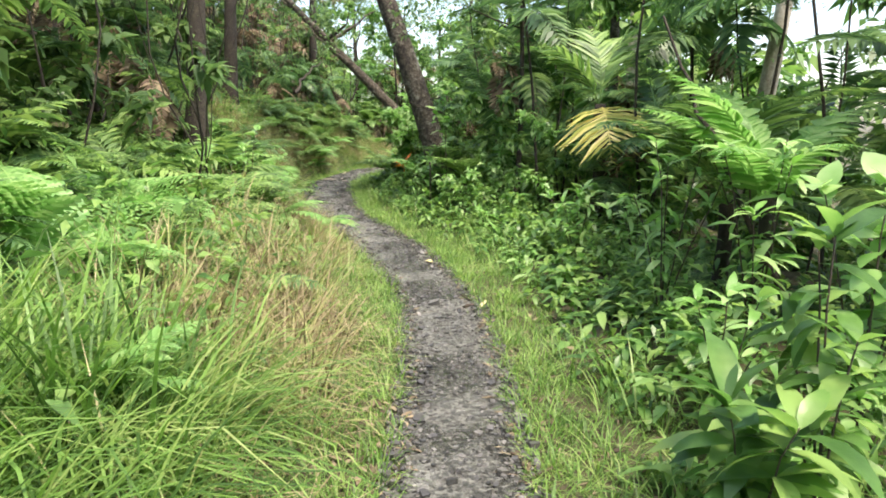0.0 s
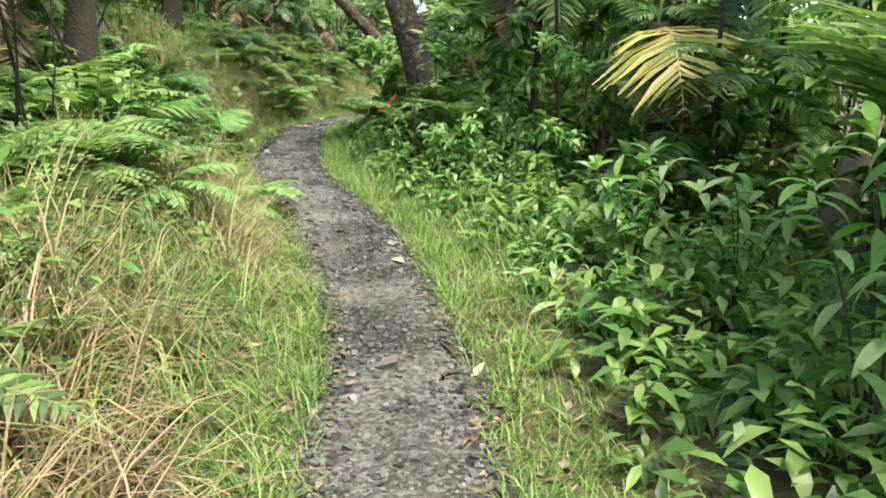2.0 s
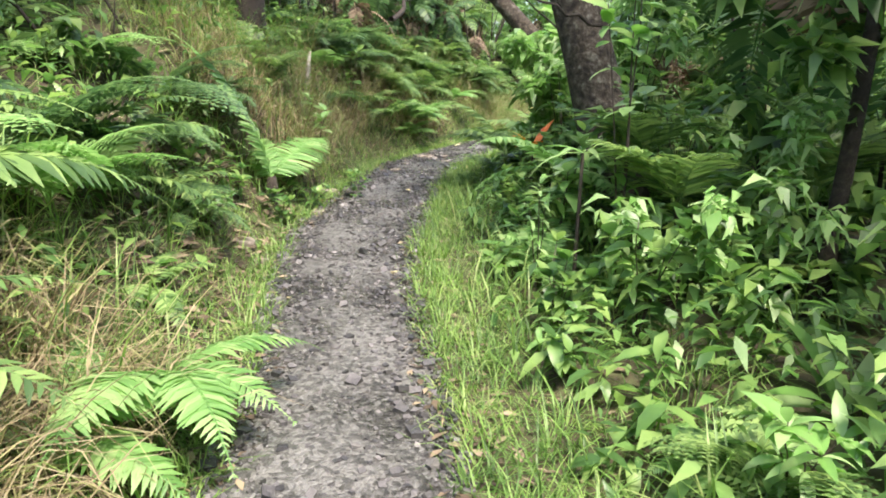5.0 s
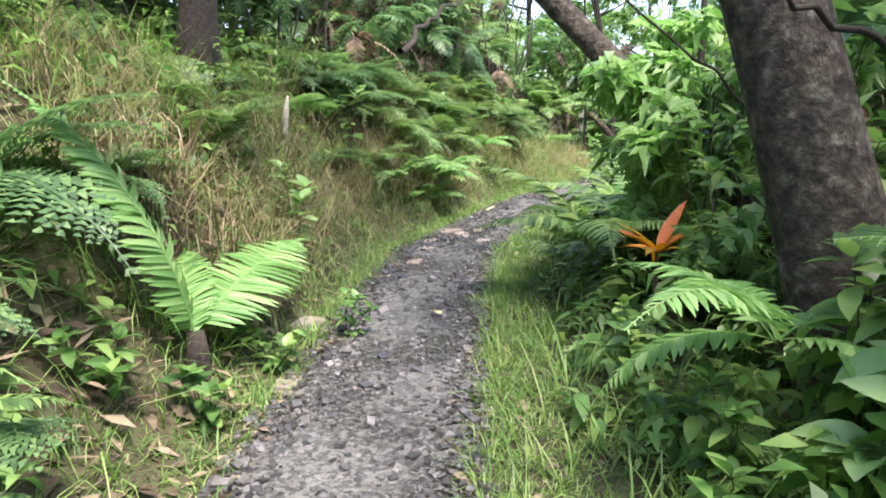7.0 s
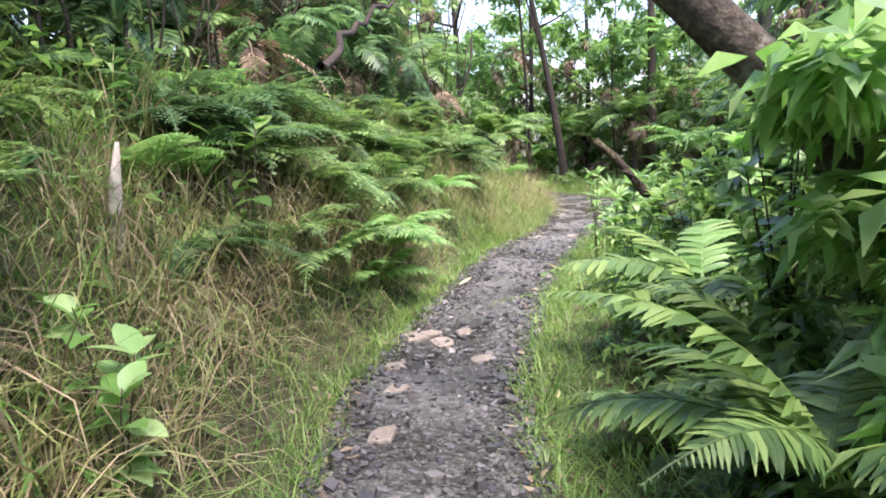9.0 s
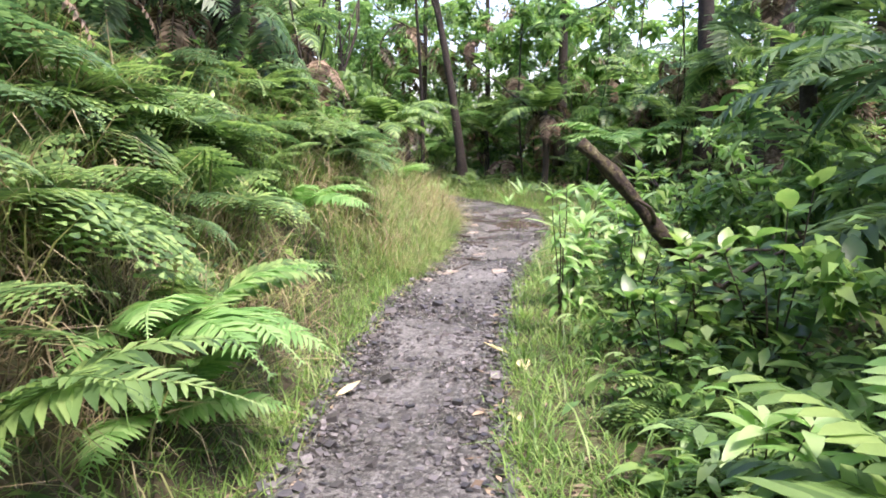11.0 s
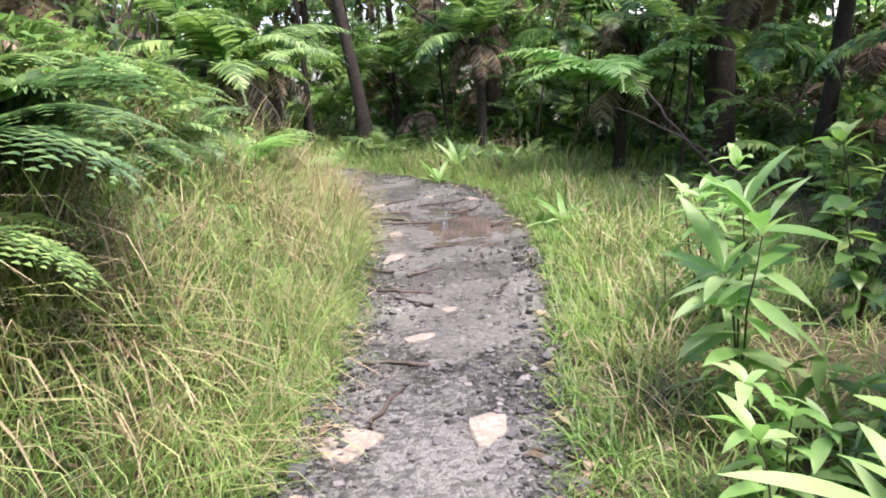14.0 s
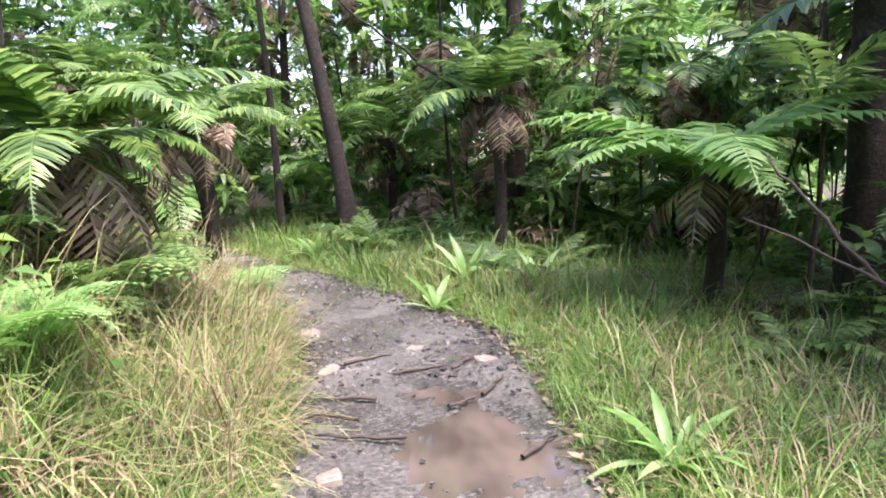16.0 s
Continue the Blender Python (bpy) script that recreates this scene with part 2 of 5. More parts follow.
def wobble(x, y, f):
    return np.sin(x * f + 1.7 * np.sin(y * f * .7)) * np.sin(y * f * 1.13 + 1.3 * np.sin(x * f * .9 + 2))


def ground_z(x, y):
    """Height of the ground: a bank at the left of the path, a slight fall at its right."""
    x, y = np.asarray(x, float), np.asarray(y, float)
    dl, dr = left(y) - x, x - right(y)
    z = np.interp(y, FY, FZ)
    b = np.maximum(dl - .2, 0)
    z = z + np.interp(y, *BH) * (1 - np.exp(-(b / np.interp(y, *BW)) ** 1.5)) + .28 * np.clip(dl - 2.2, 0, 18)
    z = z - .10 * np.clip(dr - 1.2, 0, 12) + .05 * np.clip(dr - .05, 0, .8)
    out = np.clip(np.maximum(dl, dr), 0, 1)
    z = z + out * (.06 * wobble(x, y, 1.9) + .025 * wobble(x, y, 6.1)) + .008 * wobble(x, y, 4.0)
    return z - .035 * np.clip(-np.maximum(dl, dr) / .1, 0, 1)


def path_z(x, y):
    return np.interp(y, FY, FZ) + .008 * wobble(x, y, 4.0) + .006 * wobble(x, y, 13.0) + .004 * wobble(x + 1, y, 31.0)


# ---- mesh tools ----
def mesh_np(name, v, f, mat, smooth=True):
    v, f = np.asarray(v, np.float32), np.asarray(f, np.int32)
    me = bpy.data.meshes.new(name)
    k = f.shape[1]
    me.vertices.add(len(v))
    me.vertices.foreach_set("co", v.ravel())
    me.loops.add(f.size)
    me.loops.foreach_set("vertex_index", f.ravel())
    me.polygons.add(len(f))
    me.polygons.foreach_set("loop_start", np.arange(0, f.size, k, dtype=np.int32))
    me.polygons.foreach_set("loop_total", np.full(len(f), k, np.int32))
    me.polygons.foreach_set("use_smooth", np.full(len(f), smooth))
    me.update(calc_edges=True)
    me.materials.append(mat)
    return me


def part(name, me, parent=None, m=None, label=""):
    ob = new(name, me)
    ob.parent = parent
    if m is not None:
        ob.matrix_basis = m
    if label:
        ob["label"] = label
    return ob


def thing(name, m, label, category, group="", kind=""):
    ob = new(name)
    ob.empty_display_size = .1
    ob.matrix_basis = m
    return tagged(ob, label, category, group, kind)


def joined(pieces):
    vs, fs, k = [], [], 0
    for v, f in pieces:
        vs.append(np.asarray(v, float))
        fs.append(np.asarray(f, int) + k)
        k += len(v)
    return np.concatenate(vs), np.concatenate(fs)


def turn(yaw, pitch, roll):
    """Rotation matrices (N, 3, 3): roll about y, then pitch about x, then yaw about z."""
    yaw, pitch, roll = np.broadcast_arrays(*[np.asarray(a, float) for a in (yaw, pitch, roll)])
    o, i = np.zeros_like(yaw), np.ones_like(yaw)
    c, s = np.cos, np.sin
    rz = np.stack([c(yaw), -s(yaw), o, s(yaw), c(yaw), o, o, o, i], -1).reshape(-1, 3, 3)
    rx = np.stack([i, o, o, o, c(pitch), -s(pitch), o, s(pitch), c(pitch)], -1).reshape(-1, 3, 3)
    ry = np.stack([c(roll), o, s(roll), o, i, o, -s(roll), o, c(roll)], -1).reshape(-1, 3, 3)
    return rz @ rx @ ry


def scattered(shapes, pos, rot, scale):
    """One (verts, faces) that repeats the shapes in turn at each place."""
    pos, scale = np.asarray(pos, float), np.asarray(scale, float)
    if scale.ndim == 1:
        scale = np.repeat(scale[:, None], 3, 1)
    out = []
    for i, (v, f) in enumerate(shapes):
        sel = np.arange(i, len(pos), len(shapes))
        if not len(sel):
            continue
        vv = np.einsum("nij,nvj->nvi", rot[sel], v[None] * scale[sel][:, None]) + pos[sel][:, None]
        ff = f[None] + (np.arange(len(sel)) * len(v))[:, None, None]
        out.append((vv.reshape(-1, 3), ff.reshape(-1, f.shape[1])))
    return joined(out)


def strip(center, side, widths, fold=0.0, up=(0, 0, 1)):
    """A blade: rows of three points (edge, midrib, edge) along a centre line."""
    c, s, w = np.asarray(center, float), np.asarray(side, float), np.asarray(widths, float)[:, None]
    u = np.asarray(up, float)
    v = np.stack([c - s * w + u * w * fold, c, c + s * w + u * w * fold], 1).reshape(-1, 3)
    f = []
    for r in range(len(c) - 1):
        for k in (0, 1):
            a = r * 3 + k
            f.append((a, a + 1, a + 4, a + 3))
    return v, np.array(f)


def blade(bend, rows=4, width=.02, lean=.1):
    """A grass blade of unit length that grows up and bends over."""
    t = np.linspace(0, 1, rows)
    ang = lean + bend * t ** 1.4
    seg = 1 / (rows - 1)
    y, z = np.concatenate([[0], np.cumsum(np.sin(ang[1:]) * seg)]), np.concatenate([[0], np.cumsum(np.cos(ang[1:]) * seg)])
    w = width * np.array([.7, 1, .75, .05]) if rows == 4 else width * np.linspace(1, .05, rows)
    v = np.stack([np.stack([-w, y, z], 1), np.stack([w, y, z], 1)], 1).reshape(-1, 3)
    return v, np.array([(2 * r, 2 * r + 1, 2 * r + 3, 2 * r + 2) for r in range(rows - 1)])


def leaf_shape(rows=6, ratio=.32, droop=.5, fold=.25, wide_at=.4):
    """A leaf of unit length along +y that droops at its tip."""
    t = np.linspace(0, 1, rows)
    prof = np.where(t < wide_at, np.sin(np.clip(t / wide_at, 0, 1) * np.pi / 2) ** .8, np.abs(np.cos(np.clip((t - wide_at) / (1 - wide_at), 0, 1) * np.pi / 2)) ** .85)
    w = np.maximum(prof, .03) * ratio / 2
    ang = .15 - droop * t
    step = 1 / (rows - 1)
    c = np.stack([np.zeros(rows), np.concatenate([[0], np.cumsum(np.cos(ang[1:]) * step)]), np.concatenate([[0], np.cumsum(np.sin(ang[1:]) * step)])], 1)
    return strip(c, (1, 0, 0), w, fold)


def leaflet(ratio=.45, fold=.12, droop=.1):
    """A small folded leaf of unit length, one face."""
    return np.array([(0, 0, 0), (ratio / 2, .45, fold), (0, 1, -droop), (-ratio / 2, .45, fold)]), np.array([(0, 1, 2, 3)])


def tube(points, radii, n=8, lump=0.0, seed=0):
    p, k = np.asarray(points, float), len(points)
    g = np.random.default_rng(seed)
    v = []
    for i in range(k):
        d = p[min(i + 1, k - 1)] - p[max(i - 1, 0)]
        d /= np.linalg.norm(d)
        a = np.cross(d, (0.31, 0.95, 0.05))
        a /= np.linalg.norm(a)
        b = np.cross(d, a)
        ph = np.linspace(0, 2 * np.pi, n, endpoint=False)
        r = radii[i] * (1 + lump * (np.sin(ph * 3 + i * .7) * .5 + g.normal(0, .5, n)))
        v.append(p[i] + r[:, None] * (np.cos(ph)[:, None] * a + np.sin(ph)[:, None] * b))
    v.append(p[-1:] + 0)
    v = np.concatenate(v)
    f = [(i * n + j, i * n + (j + 1) % n, (i + 1) * n + (j + 1) % n, (i + 1) * n + j) for i in range(k - 1) for j in range(n)]
    tip = k * n
    for j in range(0, n - 1, 2):
        f.append(((k - 1) * n + j, (k - 1) * n + j + 1, (k - 1) * n + (j + 2) % n, tip))
    return v, np.array(f)


def frond_shape(pairs=24, pinna=.2, start=.9, end=-.5, style="simple", taper=.6, base=.06, width=.16, lift=.1, seed=0, sweep=.45):
    """A frond of unit length along +y. start, end: slope of its stalk at the base and the tip."""
    g = np.random.default_rng(seed)
    k = 40
    t = np.linspace(0, 1, k)
    ang = start + (end - start) * t
    y, z = np.concatenate([[0], np.cumsum(np.cos(ang[1:]) / (k - 1))]), np.concatenate([[0], np.cumsum(np.sin(ang[1:]) / (k - 1))])
    line = np.stack([.02 * np.sin(t * 3 + seed), y, z], 1)
    pieces = []
    sub = line[::8] if style == "low" else line[::3]
    rw = np.linspace(.010, .002, len(sub))
    v, f = strip(sub, (1, 0, 0), rw, .6)
    pieces.append((v, f))
    for i in range(pairs):
        s = base + (1 - base) * (i + .5) / pairs
        at = np.array([np.interp(s, t, line[:, j]) for j in range(3)])
        a = np.interp(s, t, ang)
        fwd = np.array([0, np.cos(a), np.sin(a)])
        nor = np.array([0, -np.sin(a), np.cos(a)])
        u = (s - base) / (1 - base)
        ln = pinna * (np.sin(np.pi * min(1, (u + .12)) ** taper) ** .8 if u < .97 else .12)
        ln = max(ln, pinna * .08)
        for sd in (-1, 1):
            sw = sweep + .25 * u + g.normal(0, .06)
            d = sd * np.array([1, 0, 0]) * np.cos(sw) + fwd * np.sin(sw) + nor * (lift + g.normal(0, .08))
            d /= np.linalg.norm(d)
            l_ = ln * g.uniform(.88, 1.08)
            if style == "low":
                cr = np.cross(nor, d)
                cr /= np.linalg.norm(cr)
                w = l_ * width * .5 + .004
                mid = at + d * l_ * .4
                pieces.append((np.array([at, mid + cr * w, at + d * l_ - nor * l_ * .25, mid - cr * w]), np.array([(0, 1, 2, 3)])))
            elif style == "bi":
                cnt = max(4, int(9 * l_ / pinna))
                cr = np.cross(nor, d)
                cr /= np.linalg.norm(cr)
                vv, ff = [], []
                for j in range(cnt):
                    q = (j + .4) / cnt
                    c0 = at + d * l_ * q - nor * l_ * .28 * q * q
                    pl_ = l_ * width * 1.5 * (1 - q) ** .6 + .006
                    stepw = l_ / cnt * .52
                    for e in (-1, 1):
                        dd = cr * e * .9 + d * .4
                        tip = c0 + dd * pl_ - nor * pl_ * .15
                        n0 = len(vv)
                        vv += [c0 - d * stepw, tip - d * stepw * .2, tip + d * stepw * .2, c0 + d * stepw]
                        ff.append((n0, n0 + 1, n0 + 2, n0 + 3))
                pieces.append((np.array(vv), np.array(ff)))
            elif style == "comb":
                q = np.array([0, .4, .8, 1.0])[:, None]
                c = at + d * l_ * q - nor * l_ * .22 * q ** 2
                cr = np.cross(nor, d)
                cr /= np.linalg.norm(cr)
                pieces.append(strip(c, cr, width / pairs * np.array([.95, 1.0, .8, .04]), .3, nor))
            else:
                rows = 3
                q = np.linspace(0, 1, rows)[:, None]
                c = at + d * l_ * q - nor * l_ * .3 * q ** 2
                cr = np.cross(nor, d)
                cr /= np.linalg.norm(cr)
                w = l_ * width * np.array([.65, 1, .05]) + .002
                pieces.append(strip(c, cr, w * .5, .25, nor))
    return joined(pieces)


# ---- ground and path ----
def axis(lo, hi, step, far):
    a = [lo - far * q for q in (1, .6, .35, .2, .1, .05, .02)]
    b = [hi + far * q for q in (.02, .05, .1, .2, .35, .6, 1)]
    return np.array(a + list(np.arange(lo, hi + 1e-6, step)) + b)


gx, gy = axis(-9, 9, .11, 400), axis(-4, 38, .13, 400)
X, Y = np.meshgrid(gx, gy)
Z = ground_z(X, Y)
nx, ny = len(gx), len(gy)
qi = (np.arange(ny - 1)[:, None] * nx + np.arange(nx - 1)).ravel()
ground = new("ground", mesh_np("ground", np.stack([X, Y, Z], -1).reshape(-1, 3), np.stack([qi, qi + 1, qi + nx + 1, qi + nx], 1), M_SOIL))
tagged(ground, "dark forest soil with moss and leaf litter under the plants", "ground", kind="structure")

py, pu = np.arange(-4, 34.01, .05), np.linspace(0, 1, 21)
PYY, PU = np.meshgrid(py, pu, indexing="ij")
edge_l = left(py) - .06 + .05 * np.sin(py * 7.3) * np.sin(py * 2.9) + .03 * np.sin(py * 19)
edge_r = right(py) + .06 + .05 * np.sin(py * 6.1 + 1) * np.sin(py * 3.3) + .03 * np.sin(py * 17 + 2)
PX = edge_l[:, None] * (1 - PU) + edge_r[:, None] * PU
PZ = path_z(PX, PYY) + .012 * np.sin(np.pi * PU) - .05 * np.maximum(np.abs(PU - .5) - .42, 0) / .08
PUDDLE = (-.88, 25.4)
PZ -= .035 * np.exp(-(((PX - PUDDLE[0]) / .42) ** 2 + ((PYY - PUDDLE[1]) / 1.0) ** 2))
pn = len(pu)
qi = (np.arange(len(py) - 1)[:, None] * pn + np.arange(pn - 1)).ravel()
path = new("path", mesh_np("path", np.stack([PX, PYY, PZ], -1).reshape(-1, 3), np.stack([qi, qi + 1, qi + pn + 1, qi + pn], 1), M_GRAVEL))
path.data.materials.append(M_MUD)
mud = (PYY[:-1, :-1] + .5 * wobble(PX, PYY, 3.0)[:-1, :-1] + .8 * wobble(PX, PYY, 9.0)[:-1, :-1] > 22.6).ravel()
path.data.polygons.foreach_set("material_index", mud.astype(np.int32))
tagged(path, "narrow dark gravel footpath with damp and muddy stretches", "path", kind="structure")

a_ = np.linspace(0, 2 * np.pi, 48, endpoint=False)
r_ = 1 + .16 * np.sin(a_ * 3 + 1) + .1 * np.sin(a_ * 5) + .07 * np.sin(a_ * 9 + 2) + .04 * np.sin(a_ * 14)
pud = np.stack([PUDDLE[0] + .48 * r_ * np.cos(a_), PUDDLE[1] + 1.15 * r_ * np.sin(a_), np.full(48, .108)], 1)
pv = np.concatenate([[(PUDDLE[0], PUDDLE[1], .108)], pud])
pf = [(0, 1 + i, 1 + (i + 1) % 48, 1 + (i + 2) % 48) for i in range(0, 48, 2)]
tagged(new("puddle", mesh_np("puddle", pv, pf, M_WATER)), "shallow brown muddy puddle lying in the path", "puddle", kind="structure")


# ---- trees ----
def crown_mesh(name, centers, sizes, count, leaf=.12, mat=M_LEAF_DARK, seed=0, ratio=.45):
    """Leaves in loose clumps round the given centres."""
    g = np.random.default_rng(seed)
    centers, sizes = np.asarray(centers, float), np.asarray(sizes, float)
    clumps = max(8, count // 40)
    ci = g.integers(0, len(centers), clumps)
    d = g.normal(0, 1, (clumps, 3))
    d /= np.linalg.norm(d, axis=1)[:, None]
    cc = centers[ci] + d * sizes[ci][:, None] * g.uniform(.4, 1.15, (clumps, 1)) * (1, 1, .75)
    li = g.integers(0, clumps, count)
    pos = cc[li] + g.normal(0, .16, (count, 3)) * np.maximum(sizes[ci][li][:, None] * .7, .25)
    rot = turn(g.uniform(0, 6.28, count), g.uniform(-1.0, .5, count), g.uniform(-.6, .6, count))
    v, f = scattered([leaflet(ratio), leaflet(ratio * .75, .18, .25)], pos, rot, leaf * g.uniform(.6, 1.3, count))
    return mesh_np(name, v, f, mat)


def tree(x, y, lean, height, radius, mat, label, crown=True, crown_leaves=2600, curve=.0, seed=0, limbs=4, leaf=.13, crown_mat=M_LEAF_DARK, crown_size=1.3):
    g = np.random.default_rng(seed)
    z0 = float(ground_z(x, y))
    t_ = thing("tree", pose(x, y, z0 - .06), label, "tree", "forest trees")
    s = np.linspace(0, 1, 14)
    pts = np.stack([lean[0] * height * s + curve * np.sin(s * 5), lean[1] * height * s + curve * .6 * np.cos(s * 4 + seed) - curve * .6 * math.cos(seed), height * s], 1)
    rad = radius * (1 - .55 * s) * (1 + .55 * np.exp(-s * 16))
    part("trunk", mesh_np("trunk", *tube(pts, rad, 14, .06, seed), mat), t_)
    ends = [pts[-1]]
    for i in range(limbs):
        q = g.uniform(.5, .97)
        p0 = np.array([np.interp(q, s, pts[:, j]) for j in range(3)])
        d = np.array([g.normal(), g.normal(), g.uniform(.3, 1.0)])
        d /= np.linalg.norm(d)
        ln = height * g.uniform(.18, .32)
        u = np.linspace(0, 1, 6)[:, None]
        lp = p0 + d * ln * u + np.array([0, 0, .15 * ln]) * u ** 2 + g.normal(0, .03, (6, 3)) * ln * u
        part("limb", mesh_np("limb", *tube(lp, np.linspace(radius * .35, radius * .08, 6), 7, .05, seed + i), mat), t_)
        ends.append(lp[-1])
    if crown:
        part("crown", crown_mesh("crown", ends, [crown_size] * len(ends), crown_leaves, leaf, crown_mat, seed), t_, label="crown of many small dark green leaves")
    return t_


TREES = [
    # x, y, lean, height, radius, bark, curve, seed
    (.18, 12.85, (-.33, -.01), 7.0, .27, M_BARK, .03, 1, "thick leaning tree with mottled grey brown bark beside the path"),
    (.62, 15.45, (-.95, .0), 4.4, .165, M_BARK, .04, 2, "strongly leaning tree with grey bark over the path"),
    (1.13, 10.9, (.02, .02), 5.5, .055, M_BARK_DARK, .05, 3, "slender dark crooked sapling among palms"),
    (-4.5, 14.9, (.02, .05), 8.0, .17, M_BARK_DARK, .03, 4, "straight dark trunk on the bank"),
    (-3.4, 9.6, (.02, .05), 8.0, .16, M_BARK_DARK, .04, 5, "dark trunk above the grassy bank"),
    (-4.15, 22.4, (.02, .03), 8.0, .16, M_BARK_DARK, .03, 10, "dark trunk standing on the fern bank"),
    (-1.12, 31.5, (-.15, 0), 7.0, .13, M_BARK_DARK, .05, 12, "dark leaning trunk at the bend of the path"),
    (-2.1, 32.4, (-.02, 0), 6.5, .06, M_BARK_DARK, .04, 13, "thin dark trunk at the bend of the path"),
    (1.15, 32.0, (.02, 0), 7.5, .17, M_BARK_DARK, .03, 14, "dark trunk behind the tree ferns"),
    (2.75, 27.3, (-.03, 0), 7.5, .2, M_BARK_DARK, .04, 15, "broad dark trunk hung with creepers"),
    (2.15, 23.9, (.02, .0), 7.5, .19, M_BARK, .05, 16, "rough brown trunk beside the path"),
    (2.7, 25.6, (.12, 0), 6.5, .1, M_BARK_DARK, .05, 17, "leaning dark trunk among shrubs"),
    (3.0, 15.0, (0, 0), 7.5, .16, M_BARK, .05, 18, "rough brown trunk among shrubs"),
    (3.1, 12.3, (.03, 0), 7.5, .12, M_BARK_PALE, .06, 19, "pale slender trunk in the thicket"),
    (3.9, 9.2, (.12, 0), 8.0, .15, M_BARK_PALE, .04, 20, "pale trunk with smooth bark in the thicket"),
    (2.6, 11.0, (.0, 0), 7.0, .1, M_BARK, .05, 22, "brown trunk behind the palms"),
    (-.3, 35.5, (.03, 0), 7.0, .12, M_BARK_DARK, .05, 23, "far dark trunk in the woods"),
    (-4.4, 36.0, (.0, 0), 8.0, .17, M_BARK_DARK, .05, 24, "far dark trunk in the woods"),
    (-2.2, 18.6 + 16, (.06, 0), 7.0, .1, M_BARK_DARK, .05, 27, "far dark trunk in the woods"),
    # out of view, added so that its crown shades the path's start
    (4.0, -.4, (0, 0), 6.5, .14, M_BARK, .05, 32, "unseen tree added to shade the start of the path"),
]
for x, y, ln, h, r, m, c, s, lab in TREES:
    tree(x, y, ln, h, r * .85, m, lab, curve=c, seed=s, crown_leaves=700 if s in (18, 19, 20, 22) else 700 if s > 31 else 1400)

# ---- woods behind the path's edges ----
def wood_centres(g, n, where):
    y = g.uniform(-7, 36, n)
    if where == "bank":
        x = left(np.clip(y, -4, 34)) - 2.0 - 6.5 * g.uniform(size=n) ** 1.2
        top = .3 + 5.2 * g.uniform(size=n)
    elif where == "thicket":
        x = right(np.clip(y, -4, 34)) + np.where((y > 22) | (y < 6), 3.4, 2.2) + 5.0 * g.uniform(size=n) ** 1.2
        top = np.where(g.uniform(size=n) < .35, .1 + .8 * g.uniform(size=n), .2 + 4.2 * g.uniform(size=n) ** 1.3)
    else:
        x, y = g.uniform(-13, 12, n), 32.6 + 9 * g.uniform(size=n) ** 1.2
        top = .2 + 4.6 * g.uniform(size=n) ** 1.35
    return np.stack([x, y, ground_z(x, y) + top], 1)


for where, n, count, seed, lab in (("bank", 480, 44000, 5, "dense thicket in a shaded dark green on top of the bank"), ("thicket", 420, 46000, 6, "dense green thicket beside the path"),
                                   ("end", 300, 36000, 8, "dense woods behind the bend of the path")):
    g = np.random.default_rng(seed)
    cs = wood_centres(g, n, where)
    # bank woods carry shade in their leaf colour; the other sides are brighter
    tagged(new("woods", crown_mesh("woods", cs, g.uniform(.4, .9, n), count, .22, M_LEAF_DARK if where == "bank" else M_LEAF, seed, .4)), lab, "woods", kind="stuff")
g = np.random.default_rng(12)
cs = np.concatenate([wood_centres(g, 90, w) for w in ("bank", "bank", "thicket", "end")])
tagged(new("dead_foliage", crown_mesh("dead_foliage", cs, g.uniform(.3, .7, len(cs)), 16000, .24, M_DEAD, 12, .2)), "brown dead leaves hanging in the thicket", "dead leaves", kind="stuff")


def deep_wood(name, label, n, count, leaf, mat, seed, place):
    """Foliage of the deeper forest, where stems and leaves close up."""
    g = np.random.default_rng(seed)
    cs = place(g, n)
    return tagged(new(name, crown_mesh(name, cs, g.uniform(.6, 1.2, n), count, leaf, mat, seed, .42)), label, "woods", kind="stuff")


def deep_left(g, n):
    y = g.uniform(-6, 38, n)
    x = left(np.clip(y, -4, 34)) - 4.2 - 3.5 * g.uniform(size=n)
    return np.stack([x, y, ground_z(x, y) + .2 + 5.2 * g.uniform(size=n)], 1)


def deep_right(g, n):
    y = g.uniform(-6, 38, n)
    x = right(np.clip(y, -4, 34)) + 4.2 + 3.5 * g.uniform(size=n)
    return np.stack([x, y, ground_z(x, y) + .2 + 5.2 * g.uniform(size=n) ** 1.3], 1)


def deep_end(g, n):
    x, y = g.uniform(-13, 11, n), 36 + 5 * g.uniform(size=n)
    return np.stack([x, y, ground_z(x, y) + .2 + 6.8 * g.uniform(size=n) ** 1.15], 1)


def high_end(g, n):
    x, y = g.uniform(-7, 3, n), g.uniform(29, 35, n)
    return np.stack([x, y, ground_z(x, y) + g.uniform(3.6, 6.6, n)], 1)


deep_wood("canopy", "light green canopy of the trees at the bend", 80, 3600, .28, M_LEAF, 44, high_end)
# shade is in the bank side's leaf colour; right and end stay brighter
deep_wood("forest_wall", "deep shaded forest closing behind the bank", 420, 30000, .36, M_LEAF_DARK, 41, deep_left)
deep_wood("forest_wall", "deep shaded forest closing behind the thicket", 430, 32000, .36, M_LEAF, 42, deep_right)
deep_wood("forest_wall", "deep shaded forest closing behind the bend", 290, 20000, .34, M_LEAF, 43, deep_end)


def near_right(g, n):
    y = g.uniform(9, 21.5, n)
    d = g.uniform(1.15, 2.3, n)
    x = right(y) + d
    return np.stack([x, y, ground_z(x, y) + .2 + (d - .6) * .95 * g.uniform(size=n)], 1)


